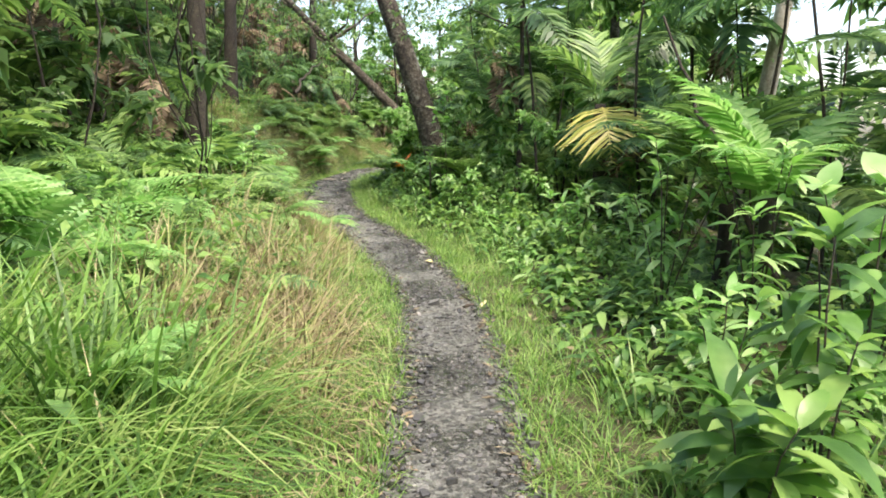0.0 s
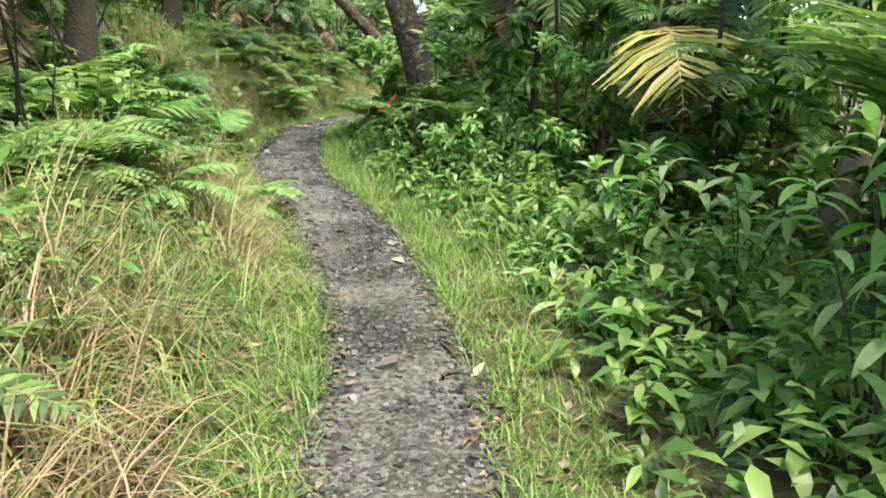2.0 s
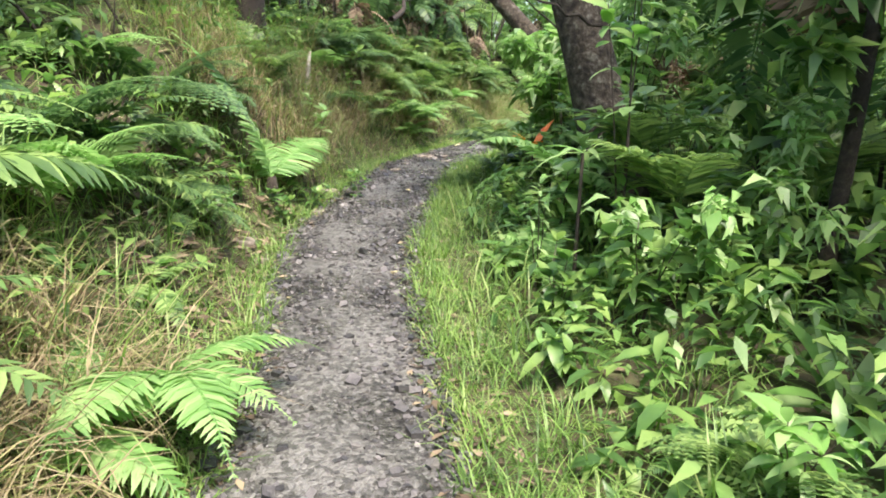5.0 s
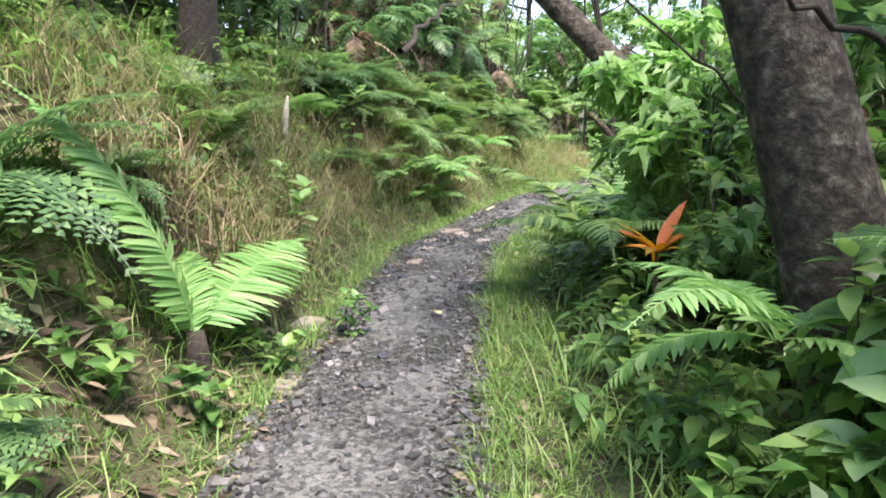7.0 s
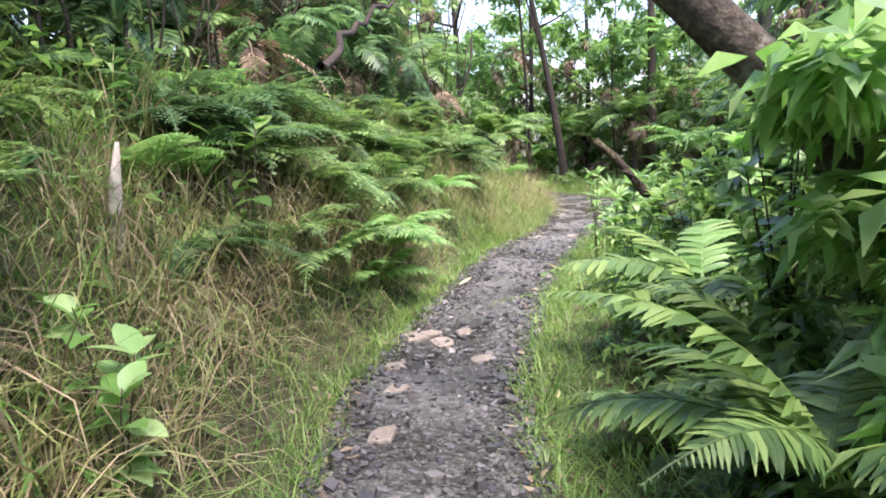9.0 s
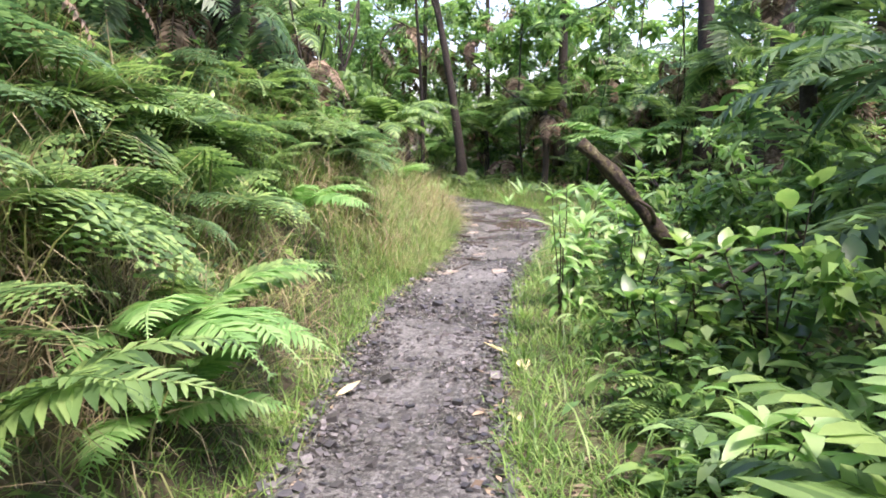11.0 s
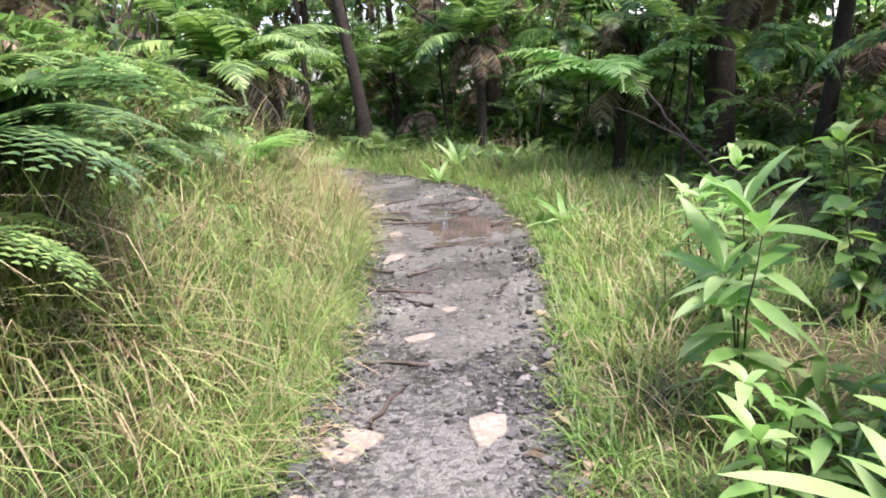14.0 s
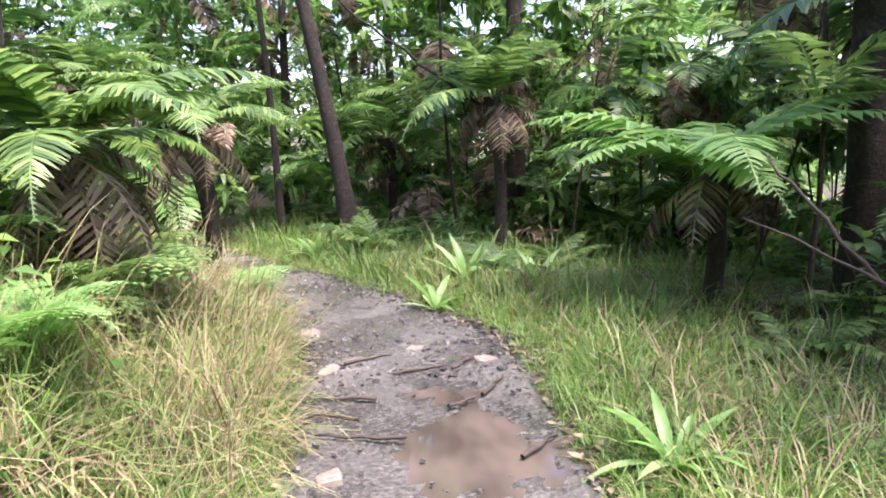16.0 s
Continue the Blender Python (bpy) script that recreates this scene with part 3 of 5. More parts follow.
def leaning_cover(g, n):
    x, y = g.uniform(-1.0, .3, n), g.uniform(14.3, 15.1, n)
    return np.stack([x, y, ground_z(x, y) + .65 + (1.25 + .25 * x) * g.uniform(size=n)], 1)


# the M_LEAF_LIT bushes have sunlight put into their leaf colour
for place, n, count, leaf, mat, seed, lab in ((near_right, 80, 5200, .14, M_LEAF, 71, "leafy green bushes crowding the thicket's edge"),
                                              (near_right, 50, 3000, .12, M_LEAF_LIT, 72, "leafy bushes in a lit light green at the thicket's edge"),
                                              (leaning_cover, 34, 2600, .19, M_LEAF_LIT, 73, "leafy bushes in a lit light green before the leaning tree")):
    g = np.random.default_rng(seed)
    tagged(new("bushes", crown_mesh("bushes", place(g, n), g.uniform(.22, .45, n), count, leaf, mat, seed, .42)), lab, "bushes", kind="stuff")
g = np.random.default_rng(10)
n = 520
an, rr = g.uniform(0, 6.28, n), g.uniform(11, 19, n)
cs = np.stack([-1 + rr * np.cos(an), 15 + (rr + 15) * np.sin(an), .2 + 4.5 * g.uniform(size=n) ** 1.6], 1)
cs[:, 2] += np.clip(ground_z(cs[:, 0], cs[:, 1]), -1.2, 3)
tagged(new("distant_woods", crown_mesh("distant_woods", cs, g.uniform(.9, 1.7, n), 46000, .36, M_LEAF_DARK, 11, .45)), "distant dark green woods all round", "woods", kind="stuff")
g = np.random.default_rng(9)
n = 340
ye = g.uniform(-6, 38, n)
xe = np.where(g.uniform(size=n) < .5, left(np.clip(ye, -4, 34)) - g.uniform(2.6, 8, n), right(np.clip(ye, -4, 34)) + g.uniform(2.4, 8, n))
pieces = []
for i in range(n):
    z0 = float(ground_z(xe[i], ye[i])) - .1
    hh = g.uniform(2.5, 6)
    u = np.linspace(0, 1, 6)
    pts = np.stack([xe[i] + g.normal(0, .35) * u + .1 * np.sin(u * 5 + i), ye[i] + g.normal(0, .35) * u, z0 + hh * u], 1)
    pieces.append(tube(pts, g.uniform(.008, .03) * (1 - .5 * u), 5, .08, i))
for i in range(150):
    y0 = g.uniform(6, 30)
    x0 = float(left(y0)) - g.uniform(1.7, 3.6)
    z0 = float(ground_z(x0, y0)) - .05
    u = np.linspace(0, 1, 6)
    hh, sx, sy = g.uniform(1.2, 3.6), g.normal(0, .5), g.normal(0, .6)
    pts = np.stack([x0 + sx * u + .12 * np.sin(u * 6 + i), y0 + sy * u + .1 * np.sin(u * 4 + 2 * i), z0 + hh * u], 1)
    pieces.append(tube(pts, g.uniform(.006, .022) * (1 - .4 * u), 5, .1, i))
tagged(new("thicket_stems", mesh_np("thicket_stems", *joined(pieces), M_BARK_DARK)), "thin dark stems and vines standing in the thicket", "stems", kind="stuff")
LOW = [frond_shape(21, .2 + .03 * i, .9 - .2 * i, -.5 - .2 * i, "low", .7, .1, .2, .05, 40 + i) for i in range(4)]


def fern_mass(name, label, n, where, length, mat, seed, per=8):
    g = np.random.default_rng(seed)
    x, y = where(g, n)
    k = np.repeat(np.arange(len(x)), per)
    pos = np.stack([x[k], y[k], ground_z(x[k], y[k])], 1)
    rot = turn(g.uniform(0, 6.28, len(k)), g.uniform(-.3, .45, len(k)), g.uniform(-.3, .3, len(k)))
    ln = length * g.uniform(.6, 1.2, len(x))[k] * g.uniform(.8, 1.1, len(k))
    return tagged(new(name, mesh_np(name, *scattered(LOW, pos, rot, ln), mat)), label, "ferns", kind="stuff")


def hanging_fronds(name, label, n, place, length, mat, seed, pitch):
    """Fronds of palms and ferns held up in the thicket, arching or hanging."""
    g = np.random.default_rng(seed)
    x, y, h = place(g, n)
    per = 5
    k = np.repeat(np.arange(n), per)
    pos = np.stack([x[k], y[k], ground_z(x[k], y[k]) + h[k]], 1) + g.normal(0, .06, (len(k), 3))
    rot = turn(g.uniform(0, 6.28, len(k)), g.uniform(*pitch, len(k)), g.uniform(-.4, .4, len(k)))
    ln = length * g.uniform(.6, 1.2, n)[k] * g.uniform(.8, 1.1, len(k))
    return tagged(new(name, mesh_np(name, *scattered(LOW, pos, rot, ln), mat)), label, "fronds", kind="stuff")


def over_bank(g, n, start=2.0):
    y = g.uniform(start, 32, n)
    return left(y) - 2.2 - 2.6 * g.uniform(size=n), y, g.uniform(.7, 3.6, n)


def over_thicket(g, n, start=3.0):
    y = g.uniform(start, 32, n)
    return right(y) + 2.2 + 3.0 * g.uniform(size=n), y, g.uniform(.6, 3.8, n)


def over_bend(g, n):
    return g.uniform(-7, 6, n), g.uniform(31.5, 36.5, n), g.uniform(.6, 4.2, n)


hanging_fronds("high_fronds", "green fronds arching out of the thicket on the bank", 110, over_bank, 1.2, M_FERN, 51, (-.5, .4))
hanging_fronds("high_fronds", "dark green fronds arching out of the thicket", 130, over_thicket, 1.3, M_FERN_DARK, 52, (-.5, .5))
hanging_fronds("high_fronds", "light green fronds arching out of the thicket", 50, over_thicket, 1.2, M_FERN, 53, (-.5, .5))
# lit fern colour brightens the background at the bend
hanging_fronds("high_fronds", "fronds in a lit light green arching in the woods at the bend", 90, over_bend, 1.4, M_FERN_LIT, 54, (-.5, .5))
hanging_fronds("dead_fronds", "brown dead fronds hanging in the thicket on the bank", 90, lambda g, n: over_bank(g, n, 7), 1.1, M_DEAD, 55, (-1.5, -.7))
hanging_fronds("dead_fronds", "brown dead fronds hanging in the thicket", 45, lambda g, n: over_thicket(g, n, 9), 1.0, M_DEAD, 56, (-1.5, -.7))
hanging_fronds("dead_fronds", "brown dead fronds hanging at the bend", 40, over_bend, 1.2, M_DEAD, 57, (-1.5, -.6))


def bank_crest(g, n):
    y = g.uniform(9, 24, n)
    return left(y) - np.where(y < 16, 2.3, 1.6) - 1.5 * g.uniform(size=n), y, g.uniform(.15, 1.5, n)


hanging_fronds("crest_fronds", "shade-darkened fern fronds hanging from the top of the bank", 130, bank_crest, .9, M_FERN_DARK, 58, (-1.1, .3))
hanging_fronds("dead_fronds", "brown dead fronds hanging from the top of the bank", 34, bank_crest, .8, M_DEAD, 59, (-1.4, -.6))
BI = [frond_shape(13, .3 + .02 * i, .9 - .2 * i, -.6 - .2 * i, "bi", .55, .14, .17, .0, 80 + i) for i in range(3)]


def bank_ferns(name, label, n, y0, y1, d0, d1, length, mat, seed, side=-1):
    """Feathery ferns whose fronds lean out over the slope towards the path."""
    g = np.random.default_rng(seed)
    y = g.uniform(y0, y1, n)
    d = g.uniform(d0, d1, n)
    x = left(y) - d if side < 0 else right(y) + d
    k = np.repeat(np.arange(n), 7)
    pos = np.stack([x[k], y[k], ground_z(x[k], y[k]) + .05], 1)
    yaw = (-1.9 if side < 0 else 1.9) + g.uniform(-1.9, 1.9, len(k))
    rot = turn(yaw, g.uniform(-.35, .35, len(k)), g.uniform(-.25, .25, len(k)))
    ln = length * g.uniform(.65, 1.2, n)[k] * g.uniform(.8, 1.1, len(k))
    return tagged(new(name, mesh_np(name, *scattered(BI, pos, rot, ln), mat)), label, "ferns", kind="stuff")


bank_ferns("slope_ferns", "feathery green ferns leaning over the bank's slope", 15, 16, 23, .8, 1.7, .85, M_FERN, 91)
bank_ferns("slope_ferns", "dark feathery ferns leaning over the bank's slope", 12, 16.5, 23, 1.0, 2.0, .9, M_FERN_DARK, 92)
bank_ferns("slope_ferns", "dark feathery ferns among the grass of the slope", 3, 22, 24.4, .9, 1.3, .55, M_FERN_DARK, 95)
bank_ferns("slope_ferns", "feathery ferns above the long grass of the mound", 9, 24, 29, .9, 1.6, .8, M_FERN, 93)
bank_ferns("edge_ferns", "low feathery ferns beside the path", 22, 3, 20, .75, 1.7, .5, M_FERN, 94, 1)


def bank_top(g, n):
    y = g.uniform(-2, 33, n)
    return left(y) - 2.0 - np.abs(g.normal(0, 1.5, n)), y


def thicket_edge(g, n):
    y = g.uniform(-2, 33, n)
    return right(y) + np.where(y > 23, 3.0, 2.0) + np.abs(g.normal(0, 1.5, n)), y


fern_mass("fern_bank", "green ferns crowding the bank", 110, bank_top, 1.0, M_FERN, 1)
fern_mass("shaded_ferns", "ferns crowding the bank in a shaded dark green", 50, bank_top, .8, M_FERN_DARK, 2)
fern_mass("thicket_ferns", "ferns filling the thicket in a shaded dark green", 90, thicket_edge, .8, M_FERN_DARK, 3)
fern_mass("bend_ferns", "green ferns in the woods at the bend", 100, lambda g, n: (lambda y, u: (np.where(u < .3, left(y) - 1.0 - 12 * u, right(y) - .2 + 10 * u ** 1.6), y))(g.uniform(30, 36, n), g.uniform(.12, 1, n)), 1.05, M_FERN, 4)

# ---- grass ----
BLADES = [blade(.6, 4, .008), blade(1.2, 4, .0075), blade(1.9, 4, .007), blade(2.5, 4, .007, .2)]
SHORT = [blade(.5, 3, .013), blade(1.1, 3, .014), blade(1.8, 3, .012, .3)]


def tufts(name, n, per, place, length, shapes, mat, label, spread=.05, tilt=.35, seed=0, wide=1.0):
    g = np.random.default_rng(seed)
    x, y = place(g, n)
    n = len(x)
    cl = length(x, y, g)
    k = np.repeat(np.arange(n), per)
    ang = g.uniform(0, 6.28, len(k))
    rad = np.abs(g.normal(0, spread, len(k)))
    bx, by = x[k] + np.cos(ang) * rad, y[k] + np.sin(ang) * rad
    inside = np.maximum(left(by) - bx, bx - right(by)) < -.17 * g.uniform(size=len(k)) ** 2.5
    k, bx, by, ang = k[~inside], bx[~inside], by[~inside], ang[~inside]
    pos = np.stack([bx, by, ground_z(bx, by) - .01], 1)
    ln = cl[k] * g.uniform(.5, 1.15, len(k))
    rot = turn(ang - np.pi / 2 + g.normal(0, .5, len(k)), -np.abs(g.normal(0, tilt, len(k))), 0 * ang)
    sc = np.stack([wide * (.25 + .75 * ln), ln, ln], 1)
    p_ = g.permutation(len(k))
    v, f = scattered(shapes, pos[p_], rot[p_], sc[p_])
    ob = new(name, mesh_np(name, v, f, mat))
    return tagged(ob, label, "grass", kind="stuff")


def patch(x, y):
    return wobble(x + 3, y, 1.3) + .5 * wobble(x, y + 5, 3.1)


def verge(g, n):
    y = g.uniform(-1.5, 33, n)
    d = np.abs(g.normal(.0, .38, n)) - .04
    side = g.uniform(size=n) < .5
    x = np.where(side, left(y) - d + .03, right(y) + d - .03)
    return x, y


def bank(g, n):
    y = g.uniform(-1.0, 33, n)
    d = .3 + g.gamma(2.0, .6, n)
    x = left(y) - d
    keep = (patch(x, y) > -.9) & ((y < 9.5) | (y > 12.2) | (g.uniform(size=n) < .35))
    return x[keep], y[keep]


def dry_bank(g, n):
    y = np.where(g.uniform(size=n) < .45, g.uniform(1.5, 9, n), g.uniform(12.5, 28, n))
    d = .35 + g.gamma(2.0, .42, n)
    x = left(y) - d
    keep = (patch(x + 7, y) > -.25) & ((y > 10) | (d < 1.6)) & ((y > 3) | (d < .7))
    return x[keep], y[keep]


def right_side(g, n):
    y = g.uniform(-1, 33, n)
    d = .3 + g.gamma(1.6, .5, n)
    x = right(y) + d
    keep = (patch(x, y + 9) > -.2) | (y > 23)
    return x[keep], y[keep]


tufts("short_grass", 9500, 10, verge, lambda x, y, g: g.uniform(.06, .17, len(x)), SHORT, M_GRASS, "short bright green grass along the path's edges", .05, .5, 1)
tufts("verge_grass", 2600, 10, lambda g, n: (lambda y, d, s: (np.where(s, left(y) - d, right(y) + d), y))(g.uniform(0, 28, n), .02 + np.abs(g.normal(0, .26, n)), g.uniform(size=n) < .4),
      lambda x, y, g: g.uniform(.1, .27, len(x)), SHORT, M_GRASS_LIT, "lush bright green grass tufts along the path", .05, .4, 21, .8)
tufts("tall_grass", 4400, 13, bank, lambda x, y, g: g.uniform(.25, .6, len(x)), BLADES, M_GRASS, "tall green grass bending over the bank", .07, .42, 2, .8)
tufts("dry_grass", 4200, 16, dry_bank, lambda x, y, g: g.uniform(.3, .7, len(x)), BLADES, M_STRAW, "dry straw coloured grass hanging on the bank", .07, .5, 3, .72)
tufts("wild_grass", 1500, 12, right_side, lambda x, y, g: g.uniform(.2, .5, len(x)), BLADES, M_GRASS, "loose green grass among the shrubs", .06, .45, 4)
tufts("mound_grass", 800, 14, lambda g, n: (lambda y: (left(y) - .15 - np.abs(g.normal(0, .6, n)), y))(g.uniform(21.5, 29, n)), lambda x, y, g: g.uniform(.3, .62, len(x)) * np.where(y > 25, 1.45, 1), BLADES, M_STRAW,
      "long pale grass spilling over the mound", .08, .45, 6, .5)
tufts("mound_green_grass", 1200, 13, lambda g, n: (lambda y: (left(y) - .12 - np.abs(g.normal(0, .6, n)), y))(g.uniform(21, 29, n)), lambda x, y, g: g.uniform(.25, .55, len(x)), BLADES, M_GRASS,
      "long green grass spilling over the mound", .08, .45, 8, .55)
tufts("withered_grass", 650, 12, lambda g, n: (lambda y: (right(y) + .25 + np.abs(g.normal(0, .9, n)), y))(g.uniform(21.5, 30, n)), lambda x, y, g: g.uniform(.18, .45, len(x)), BLADES, M_STRAW,
      "withered brown grass among the green", .07, .6, 9)
tufts("bank_grass", 700, 16, lambda g, n: (lambda y: (left(y) - .7 - np.abs(g.normal(0, .8, n)), y))(g.uniform(-.5, 2.9, n)), lambda x, y, g: g.uniform(.5, .95, len(x)), BLADES, M_GRASS,
      "tall lush green grass arching over the bank", .09, .5, 7)
# lit grass colour makes up for shade on the ground inside the bend
tufts("bend_grass", 1500, 11, lambda g, n: (lambda y: (right(y) + .2 + np.abs(g.normal(0, 1.1, n)), y))(g.uniform(22.3, 30, n)), lambda x, y, g: g.uniform(.14, .36, len(x)), SHORT, M_GRASS_LIT,
      "rank green grass covering the ground inside the bend", .07, .5, 22, .8)
tufts("far_grass", 900, 12, lambda g, n: (g.uniform(-2.5, 4, n), g.uniform(28.5, 34, n)), lambda x, y, g: g.uniform(.25, .6, len(x)), BLADES, M_GRASS,
      "rank grass at the bend of the path", .07, .4, 5)

# ---- low herbs and litter ----
g = np.random.default_rng(33)
n = 27000
y = g.uniform(-1, 33, n)
d = .35 + g.gamma(2.2, .62, n)
on_left = g.uniform(size=n) < .4
x = np.where(on_left, left(y) - d * .9 - .1, right(y) + d)
keep = (patch(x + 2, y + 4) > -.55) & ((y < 22) | on_left)
x, y, d = x[keep], y[keep], d[keep]
h = g.uniform(.02, .42, len(x)) * np.clip(d, .2, 1.2)
rot = turn(g.uniform(0, 6.28, len(x)), g.uniform(-.7, .5, len(x)), g.uniform(-.4, .4, len(x)))
v, f = scattered([leaflet(.5), leaf_shape(3, .35, .8, .25), leaflet(.32, .1, .25)], np.stack([x, y, ground_z(x, y) + h], 1), rot, g.uniform(.05, .15, len(x)))
tagged(new("low_herbs", mesh_np("low_herbs", v, f, M_LEAF)), "leafy green herbs covering the ground beside the path", "herbs", kind="stuff")


def leafy_herbs(name, label, n, mat, seed, lo, hi, size):
    """Small upright herbs with spiralling leaves, crowding the right side of the path."""
    g = np.random.default_rng(seed)
    y = g.uniform(0, 21.5, n)
    d = .42 + g.gamma(2.0, .36, n)
    x = right(y) + d
    keep = (patch(x + seed, y) > -.35) & ((y < 20) | (y > 22) | (d > .7))
    x, y, d = x[keep], y[keep], d[keep]
    per = 9
    k = np.repeat(np.arange(len(x)), per)
    j = np.tile(np.arange(per), len(x))
    hh = (g.uniform(lo, hi, len(x)) * np.clip(d * 1.1, .5, 1.3))[k] * (.35 + .65 * j / (per - 1))
    pos = np.stack([x[k] + g.normal(0, .03, len(k)), y[k] + g.normal(0, .03, len(k)), ground_z(x[k], y[k]) + hh], 1)
    rot = turn(j * 2.4 + g.uniform(0, .6, len(k)) + x[k] * 9, g.uniform(-.3, .6, len(k)), g.uniform(-.3, .3, len(k)))
    v, f = scattered([leaf_shape(4, .3, .8, .22), leaf_shape(4, .36, 1.1, .2)], pos, rot, size * g.uniform(.6, 1.2, len(k)))
    return tagged(new(name, mesh_np(name, v, f, mat)), label, "herbs", kind="stuff")


leafy_herbs("leafy_herbs", "dense leafy dark green herbs beside the path", 470, M_LEAF, 61, .15, .42, .17)
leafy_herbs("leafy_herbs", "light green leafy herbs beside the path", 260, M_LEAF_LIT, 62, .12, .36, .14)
g = np.random.default_rng(34)
n = 12000
y = g.uniform(-2, 33, n)
d = np.abs(g.normal(0, .4, n)) - .1
x = np.where(g.uniform(size=n) < .5, left(y) - d, right(y) + d)
rot = turn(g.uniform(0, 6.28, n), g.uniform(-.25, .25, n), g.uniform(-.4, .4, n))
v, f = scattered([leaf_shape(3, .4, .3, .15), leaf_shape(3, .12, .1, .1)], np.stack([x, y, np.maximum(ground_z(x, y), path_z(x, y)) + .012], 1), rot, g.uniform(.03, .1, n))
shade_y, shade_d = g.uniform(9.3, 13.6, 2600), g.gamma(2.0, .5, 2600)
shade_x = left(shade_y) - .05 - shade_d
sv, sf = scattered([leaf_shape(3, .4, .3, .15), leaf_shape(3, .14, .1, .1)], np.stack([shade_x, shade_y, ground_z(shade_x, shade_y) + .02], 1),
                   turn(g.uniform(0, 6.28, 2600), g.uniform(-.4, .4, 2600), g.uniform(-.5, .5, 2600)), g.uniform(.05, .16, 2600))
v, f = joined([(v, f), (sv, sf)])
tagged(new("leaf_litter", mesh_np("leaf_litter", v, f, M_LITTER)), "fallen brown leaves and bits of straw at the path's edge", "leaf litter", kind="stuff")

# ---- ferns ----
FROND = {
    "sword": [mesh_np("frond", *frond_shape(26, .17, 1.0 - .15 * i, -.5 - .2 * i, "simple", .75, .08, .26, .05, i), M_FERN) for i in range(3)],
    # fronds in the sunlit tone of the fern green
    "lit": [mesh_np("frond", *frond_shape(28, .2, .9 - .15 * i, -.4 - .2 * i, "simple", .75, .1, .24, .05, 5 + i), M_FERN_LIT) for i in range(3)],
    "bracken": [mesh_np("frond", *frond_shape(18, .30, .9 - .15 * i, -.5 - .2 * i, "bi", .55, .16, .16, .05, 9 + i), M_FERN) for i in range(3)],
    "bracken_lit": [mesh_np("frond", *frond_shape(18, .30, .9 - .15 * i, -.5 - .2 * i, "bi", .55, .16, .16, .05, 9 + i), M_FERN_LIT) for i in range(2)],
    # fronds with shade put into their colour, for the shaded bank and thicket
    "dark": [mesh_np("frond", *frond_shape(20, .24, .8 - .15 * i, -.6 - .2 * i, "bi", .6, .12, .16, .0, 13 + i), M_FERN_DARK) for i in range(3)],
    "tree": [mesh_np("frond", *frond_shape(40, .2, .95 - .2 * i, -.6 - .25 * i, "simple", .7, .1, .17, .0, 17 + i), M_FERN) for i in range(3)],
    "dead": [mesh_np("frond", *frond_shape(22, .2, .3 - .2 * i, -1.3 - .1 * i, "simple", .7, .1, .14, -.3, 21 + i), M_DEAD) for i in range(2)],
    "palm": [mesh_np("frond", *frond_shape(24, .36, .9 - .2 * i, -.4 - .2 * i, "simple", .8, .16, .11, .1, 25 + i, .6), M_FERN) for i in range(2)],
    "palm_yellow": [mesh_np("frond", *frond_shape(20, .55, .2, -.9, "simple", .85, .1, .09, .1, 29, .5), M_PALM_YELLOW)],
    "broad": [mesh_np("frond", *frond_shape(17, .25, .9 - .3 * i, -.3 - .2 * i, "comb", .8, .1, .42, .03, 33 + i, .4), (M_FERN_LIT, M_FERN)[i]) for i in range(2)],
    "nest": [mesh_np("frond", *frond_shape(54, .205, .9, .1, "comb", .8, .06, .58, .02, 31, .25), M_FERN_LIT)],
}


def frond_pose(yaw, tilt, length, z=0.0, roll=0.0):
    return pose(0, 0, z, tilt, roll, yaw) @ Matrix.Diagonal((length, length, length, 1))


def fern(x, y, length, count, kind, label, lift=0.0, seed=0, yaws=None, z=None, category="fern", name="fern", tilt=(-12, 22)):
    g = np.random.default_rng(seed)
    t_ = thing(name, pose(x, y, (float(ground_z(x, y)) if z is None else z) - .01, 0, 0, 0), label, category, "ferns")
    for i in range(count):
        yaw = yaws[i % len(yaws)] + g.normal(0, 6) if yaws else i * 360 / count + g.uniform(-22, 22)
        me = FROND[kind][int(g.integers(len(FROND[kind])))]
        part("frond", me, t_, frond_pose(yaw, g.uniform(*tilt), length * g.uniform(.75, 1.1), lift, g.uniform(-14, 14)))
    return t_


